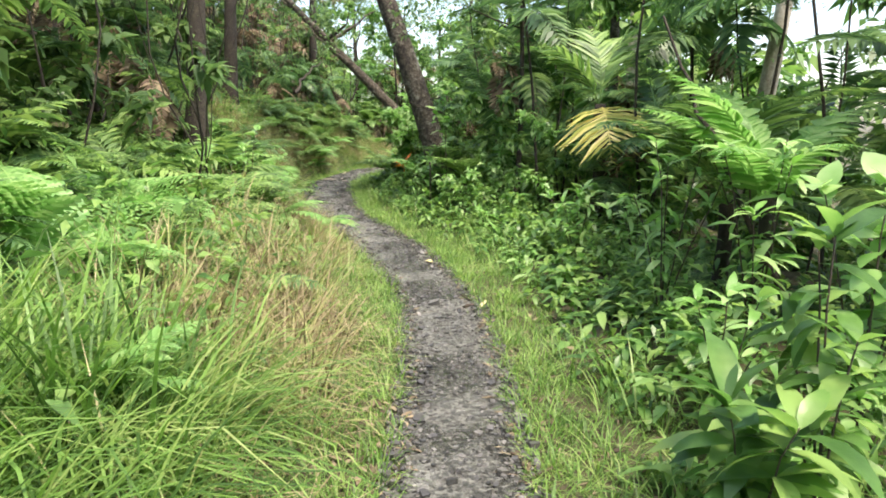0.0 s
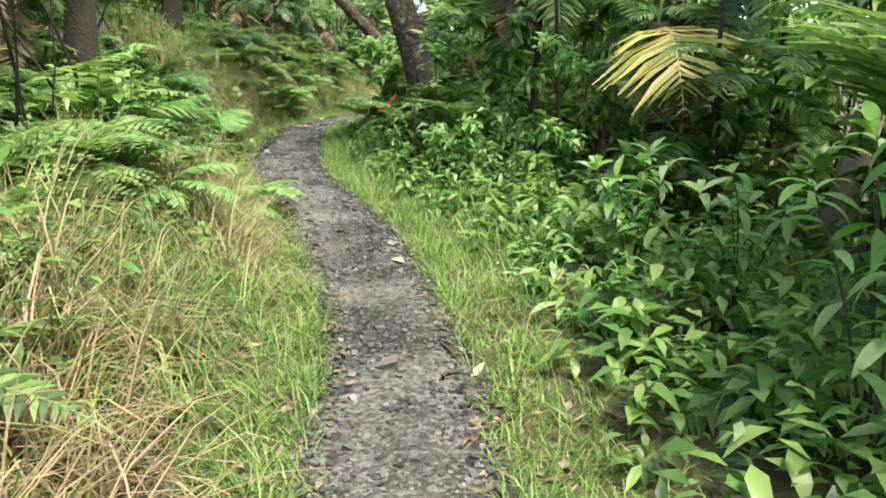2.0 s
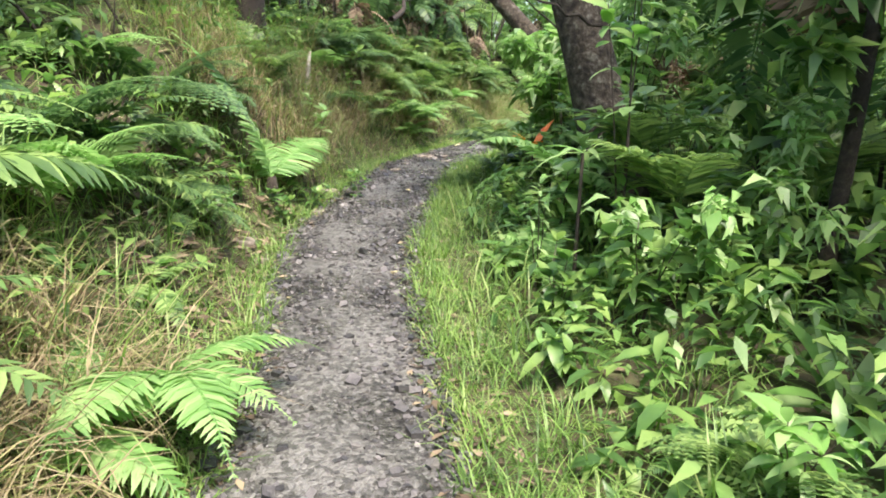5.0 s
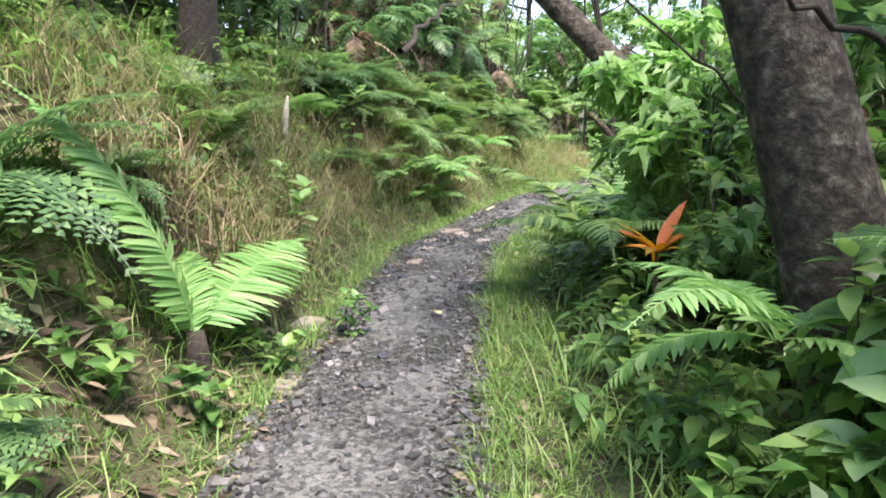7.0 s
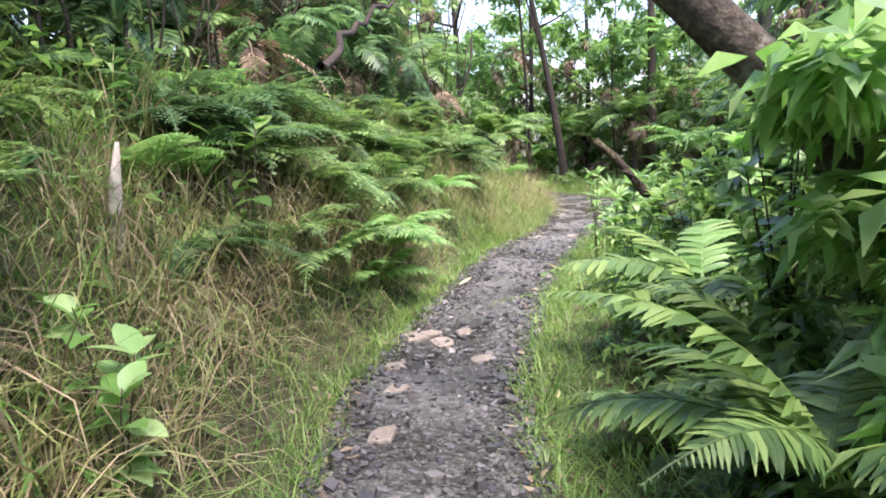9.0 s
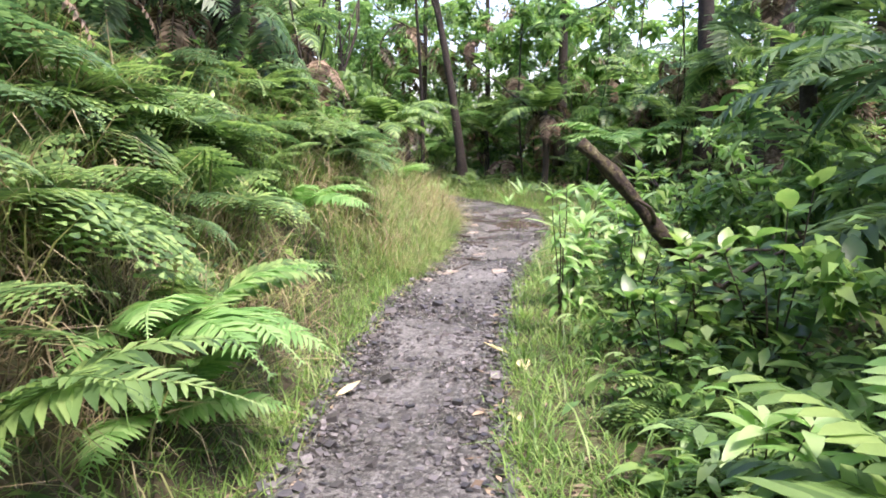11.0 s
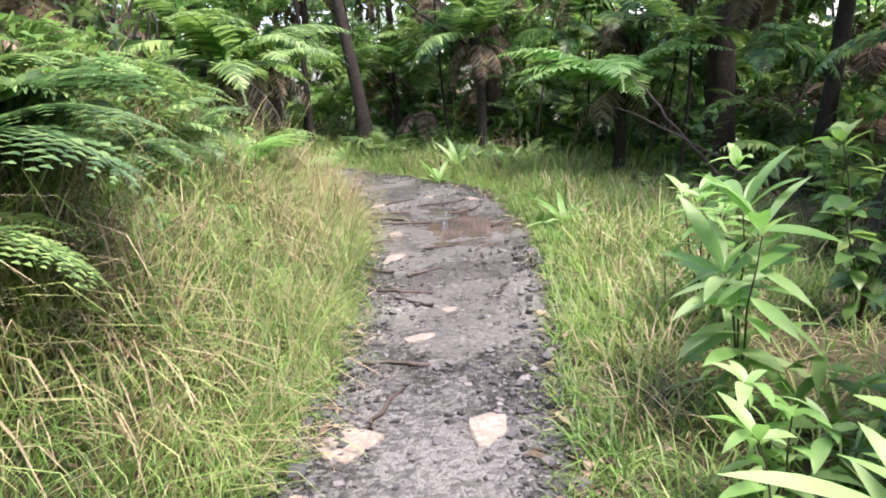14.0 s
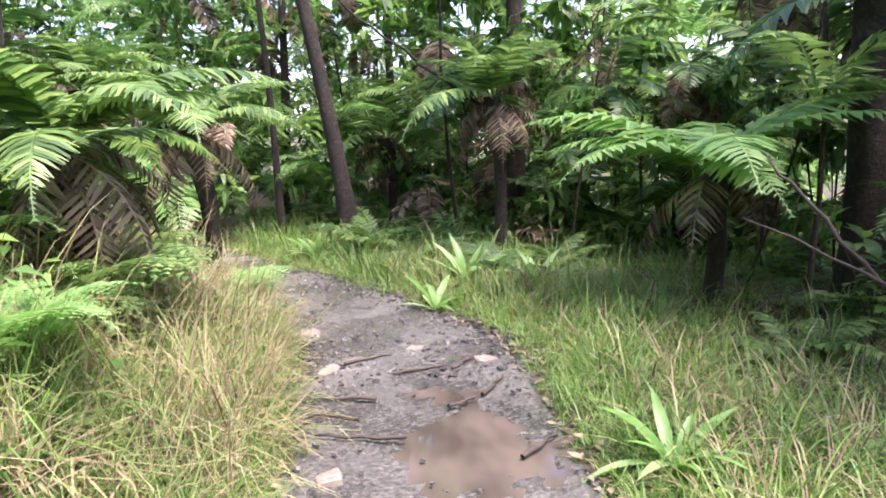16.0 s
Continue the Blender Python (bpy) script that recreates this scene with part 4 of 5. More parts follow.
# yaw: 0 points along +y, 90 to -x, 180 back towards the start
for x, y, ln, n_, kind, lab, s in [
    (-1.35, 2.35, .75, 8, "lit", "bright green fern among tall grass", 1),
    (-2.0, 4.6, .8, 8, "bracken", "green bracken fern on the grassy bank", 2),
    (-2.3, 6.2, .9, 8, "bracken", "green bracken fern on the grassy bank", 3),
    (-1.75, 8.5, .75, 9, "lit", "bright green fern leaning towards the path", 4),
    (-2.2, 7.7, .9, 8, "bracken", "green bracken fern on the grassy bank", 5),
    (-2.7, 9.6, .9, 8, "bracken_lit", "yellow green fern on the bank", 6),
    (-2.2, 9.6, .6, 7, "sword", "small fern at the path's edge", 7),
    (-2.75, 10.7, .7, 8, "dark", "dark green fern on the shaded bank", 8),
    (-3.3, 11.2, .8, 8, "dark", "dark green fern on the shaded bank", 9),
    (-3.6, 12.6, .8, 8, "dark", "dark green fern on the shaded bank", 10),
    (1.2, 7.55, .5, 8, "lit", "low bright fern beside the path", 11),
    (.95, 7.2, .42, 8, "lit", "low bright fern beside the path", 12),
    (.35, 9.0, .4, 7, "lit", "low bright fern beside the path", 13),
    (-.95, 14.5, .95, 10, "sword", "large arching green fern at the path's edge", 14),
    (-.55, 15.1, .9, 8, "sword", "large arching green fern at the path's edge", 15),
    (-.42, 11.12, .62, 9, "lit", "pale green fern beside the path", 16),
    (-3.35, 17.9, .75, 8, "lit", "bright fern hanging over the grassy bank", 18),
    (-3.75, 17.0, .8, 8, "bracken", "green fern hanging over the bank", 19),
    (-3.7, 18.9, .8, 8, "dark", "dark green fern on the bank", 20),
    (-3.9, 15.9, .8, 8, "dark", "dark green fern on the bank", 21),
    (-3.95, 20.0, .85, 8, "dark", "dark green fern on the bank", 22),
    (-3.5, 20.6, .7, 8, "bracken", "green fern hanging over the bank", 23),
    (-3.6, 21.6, .8, 8, "bracken", "green fern hanging over the bank", 24),
    (-3.35, 22.8, .8, 8, "bracken", "green fern hanging over the bank", 25),
    (-3.0, 23.9, .7, 8, "sword", "green fern above the long grass", 26),
    (-4.3, 21.0, .9, 8, "dark", "dark green fern on the bank", 27),
    (-4.4, 18.0, .9, 8, "dark", "dark green fern on the bank", 28),
    (-4.4, 16.6, .9, 8, "dark", "dark green fern on the bank", 29),
    (-4.3, 23.4, .9, 8, "bracken", "green fern on top of the bank", 30),
    (-.9, 17.6, .7, 7, "dark", "dark green fern in the shade", 32),
    (-.4, 18.4, .8, 8, "bracken", "green fern behind the fallen log", 33),
    (.5, 20.5, .8, 8, "bracken", "green fern among shrubs", 34),
    (1.0, 24.6, .55, 7, "sword", "small fern in the grass", 36),
    (1.7, 25.0, .6, 7, "dark", "dark fern in the undergrowth", 37),
    (.1, 28.9, .7, 7, "dark", "dark fern at the bend", 38),
    (-.5, 29.7, .7, 7, "dark", "dark fern at the bend", 39),
    (1.6, 5.3, .9, 7, "sword", "arching fern behind the shrubs", 40),
    (2.4, 6.4, .9, 8, "dark", "dark fern in the thicket", 41),
    (2.6, 3.6, .9, 8, "dark", "dark fern in the thicket", 42),
    (.55, 12.2, .7, 8, "dark", "dark fern beside the sapling", 43),
    (-.1, 11.6, .6, 8, "sword", "green fern under the leaning tree", 44),
    (1.8, 20.8, .9, 8, "bracken", "green fern among shrubs", 45),
    (1.35, 26.2, .8, 8, "sword", "fern with hanging fronds under the tree fern", 52),
    (.7, 28.6, .8, 8, "dark", "dark fern below the tree ferns", 53),
    (2.2, 26.9, .9, 8, "dark", "dark fern below the tree ferns", 54),
    (.9, 29.3, .9, 8, "sword", "green fern below the tree ferns", 55),
    (-1.0, 30.6, .9, 8, "sword", "green fern at the foot of the dark trunk", 56),
    (-2.6, 25.2, .8, 8, "bracken_lit", "bright fern above the long grass", 57),
    (-2.15, 3.7, 1.1, 9, "bracken_lit", "tall bright bracken on the grassy bank", 60),
    (-2.55, 5.2, 1.2, 9, "bracken_lit", "tall bright bracken on the grassy bank", 61),
    (-2.35, 7.0, 1.25, 10, "bracken", "tall bracken fern on the bank", 62),
    (-2.75, 8.6, 1.3, 10, "sword", "tall fern with long arching fronds on the bank", 63),
    (-2.1, 8.0, .9, 9, "sword", "green fern leaning towards the path", 64),
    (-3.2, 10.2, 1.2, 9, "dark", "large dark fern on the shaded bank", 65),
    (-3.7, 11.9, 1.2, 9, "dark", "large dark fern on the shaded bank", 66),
    (-2.95, 10.9, .7, 8, "sword", "green fern on the shaded bank", 67),
    (-.75, 15.6, 1.2, 10, "sword", "large arching green fern at the path's edge", 68),
    (-1.25, 15.2, .8, 9, "sword", "arching green fern at the path's edge", 69),
    (-.3, 14.5, 1.2, 9, "dark", "large dark fern in the shade", 70),
    (-3.6, 19.5, 1.0, 9, "bracken", "large fern hanging over the bank", 71),
    (-3.9, 22.1, 1.1, 9, "bracken", "large fern hanging over the bank", 72),
    (-3.4, 18.6, .9, 9, "sword", "fern with long fronds over the bank", 73),
    (-4.2, 17.3, 1.1, 9, "dark", "large dark fern on the bank", 74),
    (-2.3, 27.9, .8, 8, "bracken_lit", "bright fern above the long grass", 58),
    (-3.8, 13.9, .8, 8, "bracken", "green fern above the dry grass", 46),
    (-3.1, 3.4, .9, 8, "bracken", "green bracken fern on the grassy bank", 47),
    (-3.2, 5.6, .9, 8, "bracken", "green bracken fern on the grassy bank", 48),
    (-3.1, 8.2, .95, 8, "dark", "dark green fern on the bank", 49),
]:
    fern(x, y, ln, n_, kind, lab, 0, s)
g = np.random.default_rng(90)
for i in range(26):
    y = 3.0 + 24 * (i + g.uniform(0, .8)) / 26
    x = float(left(y)) - g.uniform(1.0, 2.1)
    if abs(y - 12.2) > .7:
        fern(x, y, g.uniform(.7, 1.0), 7, ("bracken", "sword", "dark", "bracken_lit")[int(g.integers(4))], "fern with arching green fronds on the bank", 0, 200 + i)
fern(-3.3, 18.15, .95, 7, "lit", "bright fern with long fronds reaching towards the path", .3, 300, [-100, -130, -160, -70, 170, -115, -145], tilt=(-8, 15))
fern(-3.45, 17.0, .85, 6, "sword", "bright fern hanging over the grassy bank", .25, 301, [-100, -140, -170, -60, 150, -120], tilt=(-8, 15))
fern(-3.2, 20.6, .8, 6, "lit", "bright fern hanging over the grassy bank", .25, 302, [-100, -140, -170, -60, 150, -120], tilt=(-8, 15))
fern(-1.6, 8.9, .8, 6, "lit", "bright fern leaning over the path's edge", .15, 303, [-100, -140, -170, -60, 150, -120], tilt=(-15, 10))
fern(-1.75, 7.3, .8, 6, "lit", "bright fern leaning over the path's edge", .2, 304, [-100, -140, -170, -60, 150, -120], tilt=(-12, 12))
# fern with two broad upright fronds at the left of the path
nest = thing("fern", pose(-2.92, 12.32, float(ground_z(-2.92, 12.32)) - .03), "bright green fern with broad upright comb-like fronds", "fern", "ferns")
part("stock", mesh_np("stock", *tube([(0, 0, 0), (.01, 0, .12), (0, .01, .26)], [.06, .055, .04], 9, .2, 2), M_BARK_DARK), nest, None, "short dark fibrous stock")
for yaw, tilt, ln, roll in ((113, 30, 1.45, 0), (4, -16, 1.3, 14), (28, -4, .8, -20)):
    part("frond", FROND["nest"][0], nest, frond_pose(yaw, tilt, ln, .24, roll))
fern(-1.0, 16.6, .95, 9, "broad", "large bright fern with broad fronds beside the path", .3, 50, [95, 120, 150, 70, 180, 40, -20, -100])
fern(-1.15, 14.3, 1.15, 10, "tree", "large arching green fern beside the leaning tree", .32, 53, tilt=(-5, 28))
fern(-.45, 12.1, .95, 6, "lit", "drooping fern with broad pale leaflets", .6, 51, [110, 150, 70, 20, -60, -130], tilt=(-20, 5))


def tree_fern(x, y, trunk, length, count, label, seed, dead=5, kind="tree", tilt=(-12, 35)):
    g = np.random.default_rng(seed)
    z = float(ground_z(x, y))
    t_ = thing("tree_fern", pose(x, y, z - .05), label, "tree fern", "tree ferns")
    s = np.linspace(0, 1, 9)
    pts = np.stack([.05 * np.sin(s * 4), .04 * np.cos(s * 3), (trunk + .05) * s], 1)
    part("trunk", mesh_np("trunk", *tube(pts, .065 + .04 * np.abs(s - .4), 12, .18, seed), M_BARK_DARK), t_, label="shaggy dark fibrous trunk")
    for i in range(count):
        me = FROND[kind][int(g.integers(len(FROND[kind])))]
        part("frond", me, t_, frond_pose(i * 360 / count + g.uniform(-15, 15), g.uniform(*tilt), length * g.uniform(.8, 1.1), trunk, g.uniform(-10, 10)))
    for i in range(dead):
        part("dead_frond", FROND["dead"][i % 2], t_, frond_pose(g.uniform(0, 360), g.uniform(-35, -5), length * g.uniform(.5, .8), trunk), "brown dead hanging frond")
    return t_


tree_fern(-2.75, 26.5, .8, 1.45, 15, "tree fern with shaggy trunk and arching fronds", 1, 5, "tree", (-38, 22))
tree_fern(1.45, 27.3, 1.05, 1.65, 12, "tree fern with wide bright arching fronds over the grass", 2, 3, "lit", (-14, 22))
tree_fern(.45, 30.0, 1.75, 1.4, 11, "tree fern with a skirt of brown dead fronds", 3, 12)
tree_fern(-2.5, 29.0, 1.5, 1.4, 11, "tree fern at the bend of the path", 4)
tree_fern(2.9, 30.5, 1.8, 1.7, 12, "tree fern in the woods", 5)
tree_fern(1.7, 22.3, 1.9, 1.5, 11, "tree fern in the thicket", 6, 3)
tree_fern(-4.0, 24.6, 1.2, 1.4, 11, "tree fern on the bank", 7, 3)
tree_fern(-4.6, 9.2, 1.3, 1.5, 11, "tree fern on the bank", 8, 5)
tree_fern(-.5, 33.0, 1.5, 1.5, 11, "tree fern in the woods", 9, 4)
tree_fern(-3.9, 30.6, 1.6, 1.5, 11, "tree fern in the woods", 10, 4)


# ---- palms ----
def palm(x, y, trunk, radius, fronds, label, seed):
    """fronds: kind, yaw, tilt, length, roll."""
    z = float(ground_z(x, y))
    t_ = thing("palm", pose(x, y, z - .05), label, "palm", "palms")
    s = np.linspace(0, 1, 10)
    pts = np.stack([.03 * np.sin(s * 3), .03 * np.sin(s * 5), (trunk + .05) * s], 1)
    part("trunk", mesh_np("trunk", *tube(pts, radius * (1.1 - .2 * s), 12, .05, seed), M_BARK_DARK), t_)
    for kind, yaw, tilt, ln, roll in fronds:
        part("frond", FROND[kind][int(abs(yaw)) % len(FROND[kind])], t_, frond_pose(yaw, tilt, ln, trunk, roll),
             "yellowing drooping palm frond" if kind == "palm_yellow" else "")
    return t_


palm(1.95, 8.8, 1.8, .075, [("palm_yellow", 172, -10, 1.3, 8), ("palm", 60, 25, 1.3, 0), ("palm", 110, 30, 1.2, 10), ("palm", -40, 40, 1.3, 0), ("palm", 10, 45, 1.4, 0), ("palm", -100, 30, 1.3, 0)],
     "palm with dark trunk and one yellowing frond", 1)
palm(.5, 11.6, .3, .05, [("palm", a, 8 + a % 17, .85, 0) for a in (100, 150, 200, 250, 40, 320, 0)], "small bushy palm with narrow leaflets", 2)
palm(1.5, 12.6, .5, .05, [("palm", a, 15 + a % 17, 1.2, 0) for a in (90, 140, 190, 240, 30, 300, 350)], "bushy palm with narrow leaflets", 3)
palm(2.2, 5.4, .9, .06, [("palm", a, 25 + a % 17, 1.2, 0) for a in (95, 60, 130, 200, 20, 300)], "palm with long light green fronds", 4)
palm(2.0, 4.3, 1.0, .05, [("lit", 100, 42, 1.25, 0), ("lit", 70, 30, 1.2, 10), ("lit", 140, 25, 1.1, 0), ("lit", 10, 40, 1.2, 0), ("lit", -70, 30, 1.2, 0), ("lit", 190, 20, 1.0, 0)], "young palm with bright arching fronds", 7)
palm(.15, 10.9 + .6, .7, .05, [("palm", a, 15, .8, 0) for a in (100, 170, 230)], "young palm behind the herbs", 5)
palm(.35, 11.0 - .15, .6, .035, [("palm", a, 20, .8, 0) for a in (80, 110, 140, 190)], "young palm with pale fronds", 6)

# ---- broadleaf shrubs ----
LEAF = {
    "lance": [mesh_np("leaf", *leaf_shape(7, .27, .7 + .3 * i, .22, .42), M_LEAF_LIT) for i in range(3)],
    "lance_dark": [mesh_np("leaf", *leaf_shape(6, .3, .7 + .3 * i, .22, .42), M_LEAF) for i in range(3)],
    "oval": [mesh_np("leaf", *leaf_shape(6, .5, .5 + .3 * i, .2, .4), M_LEAF) for i in range(2)],
    "oval_lit": [mesh_np("leaf", *leaf_shape(7, .58, .5 + .3 * i, .18, .4), M_LEAF_LIT) for i in range(2)],
    "upright": [mesh_np("leaf", *leaf_shape(8, .2, .35 + .3 * i, .25, .5), M_LEAF_LIT) for i in range(3)],
    "strap": [mesh_np("leaf", *leaf_shape(9, .14, .6 + .5 * i, .3, .45), M_LEAF_LIT) for i in range(2)],
    "orange": [mesh_np("leaf", *leaf_shape(7, .2, .3 + .3 * i, .3, .35), M_ORANGE) for i in range(2)],
}


def shrub(x, y, height, stems, leaves, kind, size, label, seed=0, spread=.25, z=None, category="shrub", low=.25, whorl=True):
    g = np.random.default_rng(seed)
    z0 = float(ground_z(x, y)) if z is None else z
    t_ = thing("shrub", pose(x, y, z0 - .03), label, category, "broadleaf shrubs")
    for i in range(stems):
        a, hh = g.uniform(0, 6.28), height * g.uniform(.65, 1.0)
        rr = spread * g.uniform(.2, 1.0)
        u = np.linspace(0, 1, 6)
        pts = np.stack([math.cos(a) * rr * u ** 1.4, math.sin(a) * rr * u ** 1.4, hh * u], 1) + g.normal(0, .008, (6, 3)) * u[:, None]
        part("stem", mesh_np("stem", *tube(pts, np.linspace(.006, .0025, 6) * (.6 + height * .4), 6), M_TWIG), t_)
        for j in range(int(leaves * 1.6)):
            top = whorl and j < leaves * .45
            q = g.uniform(.93, 1.0) if top else g.uniform(low, .95)
            p = [float(np.interp(q, u, pts[:, k])) for k in range(3)]
            me = LEAF[kind][int(g.integers(len(LEAF[kind])))]
            sc = size * g.uniform(.6, 1.1)
            part("leaf", me, t_, pose(*p, (g.uniform(10, 60) if top else g.uniform(-25, 30)), g.uniform(-20, 20), j * 137.5 + g.uniform(-20, 20)) @ Matrix.Diagonal((sc, sc, sc, 1)))
    return t_


# some right-hand shrubs take the lit leaf colour to brighten that side
for x, y, h, st, lv, kind, size, lab, sp, s in [
    (.93, 1.95, .66, 4, 14, "lance_dark", .30, "shrub with long green lance-shaped leaves", .25, 1),
    (1.2, 2.05, 1.15, 4, 13, "lance_dark", .25, "dark leafy shrub beside the path", .3, 2),
    (1.3, 3.1, .9, 4, 12, "lance", .2, "pale leafy shrub beside the path", .3, 3),
    (1.5, 4.6, 1.35, 6, 14, "lance", .19, "tall shrub with whorls of light green leaves", .35, 4),
    (1.85, 4.0, 1.4, 5, 14, "lance", .2, "tall light green leafy shrub", .35, 5),
    (1.3, 6.65, .95, 6, 12, "lance", .19, "shrub with whorls of light green leaves", .32, 6),
    (1.75, 6.2, .9, 5, 12, "lance", .19, "light green leafy shrub", .3, 7),
    (1.05, 5.7, .4, 5, 9, "oval", .13, "low leafy herb beside the path", .25, 8),
    (1.0, 8.3, .5, 5, 10, "lance_dark", .18, "low leafy shrub beside the path", .3, 9),
    (.55, 8.85, .42, 5, 9, "lance", .15, "low leafy herb with pale leaves", .25, 10),
    (1.55, 7.9, .8, 5, 12, "oval", .19, "broad-leaved dark green shrub under palms", .3, 11),
    (.05, 10.95, 1.95, 3, 14, "oval_lit", .17, "slim sapling with bright oval leaves on top", .3, 12),
    (.15, 10.2, .7, 4, 10, "oval", .17, "leafy shrub below the sapling", .3, 13),
    (-.36, 11.45, .85, 3, 9, "oval_lit", .21, "shrub with large pale oval leaves", .2, 14),
    (-.42, 10.85, .7, 3, 12, "lance", .1, "slender herb with small light green leaves", .08, 15),
    (-.15, 12.1, 1.2, 5, 12, "oval", .2, "leafy shrub under the leaning tree", .35, 16),
    (-.45, 13.4, 1.0, 5, 12, "oval", .17, "leafy shrub beside the orange plant", .3, 17),
    (-.5, 14.0, 1.5, 5, 13, "lance_dark", .2, "tall dark leafy shrub", .4, 18),
    (-.2, 15.6, 1.7, 6, 13, "oval", .2, "tall leafy shrub under the leaning tree", .4, 19),
    (-1.2, 17.3, .55, 4, 9, "lance", .22, "low plant with pale broad leaves", .2, 20),
    (-1.35, 19.7, 1.15, 3, 12, "lance", .15, "slender upright leafy stem beside the path", .12, 21),
    (-1.0, 19.3, .9, 5, 12, "oval", .15, "leafy shrub around the fallen log", .35, 22),
    (-.7, 18.2, 1.2, 5, 12, "oval", .18, "dark leafy shrub in the shade", .35, 23),
    (-.4, 17.2, 1.7, 5, 12, "oval_lit", .2, "tall shrub with light green leaves", .4, 24),
    (-1.12, 20.4, .7, 5, 12, "upright", .26, "clump of bright lance-leaved plants", .2, 25),
    (-.62, 21.7, .8, 3, 13, "upright", .3, "clump of bright lance-leaved plants", .18, 26),
    (-.55, 20.9, 1.1, 5, 13, "lance_dark", .2, "dark lance-leaved shrub beside the path", .3, 27),
    (-.25, 22.6, .85, 4, 13, "lance", .17, "shrub with soft pale green leaves", .2, 28),
    (.3, 22.2, .9, 5, 12, "oval", .16, "leafy shrub in the grass", .3, 29),
    (1.2, 23.5, .8, 5, 11, "oval", .15, "leafy shrub under the trees", .35, 30),
    (-3.3, 14.2, .75, 3, 8, "oval_lit", .15, "leafy stem among dry grass", .15, 31),
    (-3.75, 16.4, 1.0, 3, 8, "oval", .22, "broad-leaved plant on the bank", .25, 32),
    (-2.9, 11.2, .5, 4, 9, "oval", .14, "low herb on the shaded bank", .25, 33),
    (-2.55, 13.3, .35, 4, 9, "oval", .09, "low herb beside the pale stone", .18, 34),
    (-2.2, 7.9, 1.0, 3, 8, "oval_lit", .14, "leafy stem among ferns", .15, 35),
    (-.2, 9.6, .3, 4, 9, "oval", .1, "low herb at the path's edge", .2, 36),
    (1.9, 3.0, 1.5, 5, 13, "oval_lit", .2, "tall broad-leaved shrub in the thicket", .4, 37),
    (2.3, 7.3, 1.0, 5, 12, "oval", .2, "broad-leaved shrub in the thicket", .4, 38),
    (1.6, 10.0, .9, 5, 12, "oval", .18, "broad-leaved shrub under the palms", .35, 39),
    (2.9, 10.2, 1.3, 5, 12, "oval", .2, "broad-leaved shrub in the thicket", .4, 40),
    (.6, 13.6, 1.4, 5, 12, "lance_dark", .2, "dark shrub behind the leaning tree", .4, 41),
    (.1, 19.3, 1.5, 5, 12, "oval", .2, "tall leafy shrub in the thicket", .4, 42),
    (-2.7, 12.05, .3, 5, 9, "oval", .1, "low leafy herb at the foot of the fern", .2, 63),
    (-2.95, 11.8, .35, 5, 9, "oval", .11, "low leafy herb on the shaded bank", .25, 64),
    (-3.0, 12.75, .35, 5, 9, "oval", .1, "low leafy herb on the shaded bank", .25, 65),
    (-2.6, 10.7, .3, 5, 9, "lance_dark", .13, "low leafy herb on the shaded bank", .25, 66),
    (-3.1, 10.4, .5, 5, 9, "oval", .14, "leafy herb on the shaded bank", .25, 67),
    (-2.75, 12.75, .25, 5, 9, "oval", .09, "low leafy herb beside the pale stone", .2, 68),
    (-1.1, 18.45, .75, 5, 11, "oval", .15, "leafy shrub below the fallen log", .3, 69),
    (-.8, 18.75, .85, 5, 11, "oval", .16, "leafy shrub below the fallen log", .3, 70),
    (-.92, 21.05, .55, 4, 10, "lance", .16, "low clump of bright lance-leaved plants", .2, 71),
    (-.42, 22.15, .6, 4, 10, "lance_dark", .16, "low leafy shrub in the grass", .25, 72),
    (-.75, 15.9, 1.75, 6, 13, "oval", .19, "tall leafy shrub before the leaning trunk", .4, 50),
    (-.35, 15.0, 1.8, 6, 13, "lance_dark", .2, "tall leafy shrub before the leaning trunk", .45, 51),
    (-.05, 13.2, 1.6, 6, 13, "oval", .19, "tall leafy shrub beside the leaning tree", .45, 52),
    (.1, 14.2, 1.9, 6, 13, "lance_dark", .2, "tall dark leafy shrub in the thicket", .5, 53),
    (.25, 11.6, 1.3, 5, 13, "oval", .2, "leafy shrub beside the leaning tree", .4, 54),
    (-.25, 10.2, .5, 5, 10, "oval", .13, "low leafy shrub beside the path", .3, 55),
    (-.6, 11.9, .5, 5, 10, "oval", .12, "low leafy shrub beside the path", .3, 56),
    (-.85, 12.9, .45, 5, 10, "oval", .12, "low leafy shrub beside the path", .3, 57),
    (2.3, 5.0, 1.7, 6, 13, "oval", .2, "tall leafy shrub in the thicket", .45, 58),
    (2.5, 8.4, 1.5, 6, 13, "oval", .2, "tall leafy shrub in the thicket", .45, 59),
    (-.1, 18.0, 1.7, 6, 13, "oval", .2, "tall leafy shrub in the thicket", .45, 60),
    (.2, 20.0, 1.4, 6, 13, "lance", .18, "tall light green shrub behind the log", .45, 61),
    (-.75, 20.0, .9, 6, 13, "lance", .17, "light green shrub below the log", .35, 62),
    (1.9, 26.2, .9, 5, 11, "oval", .16, "leafy shrub under the trees", .35, 43),
]:
    shrub(x, y, h, st, lv, kind, size, lab, s, sp)


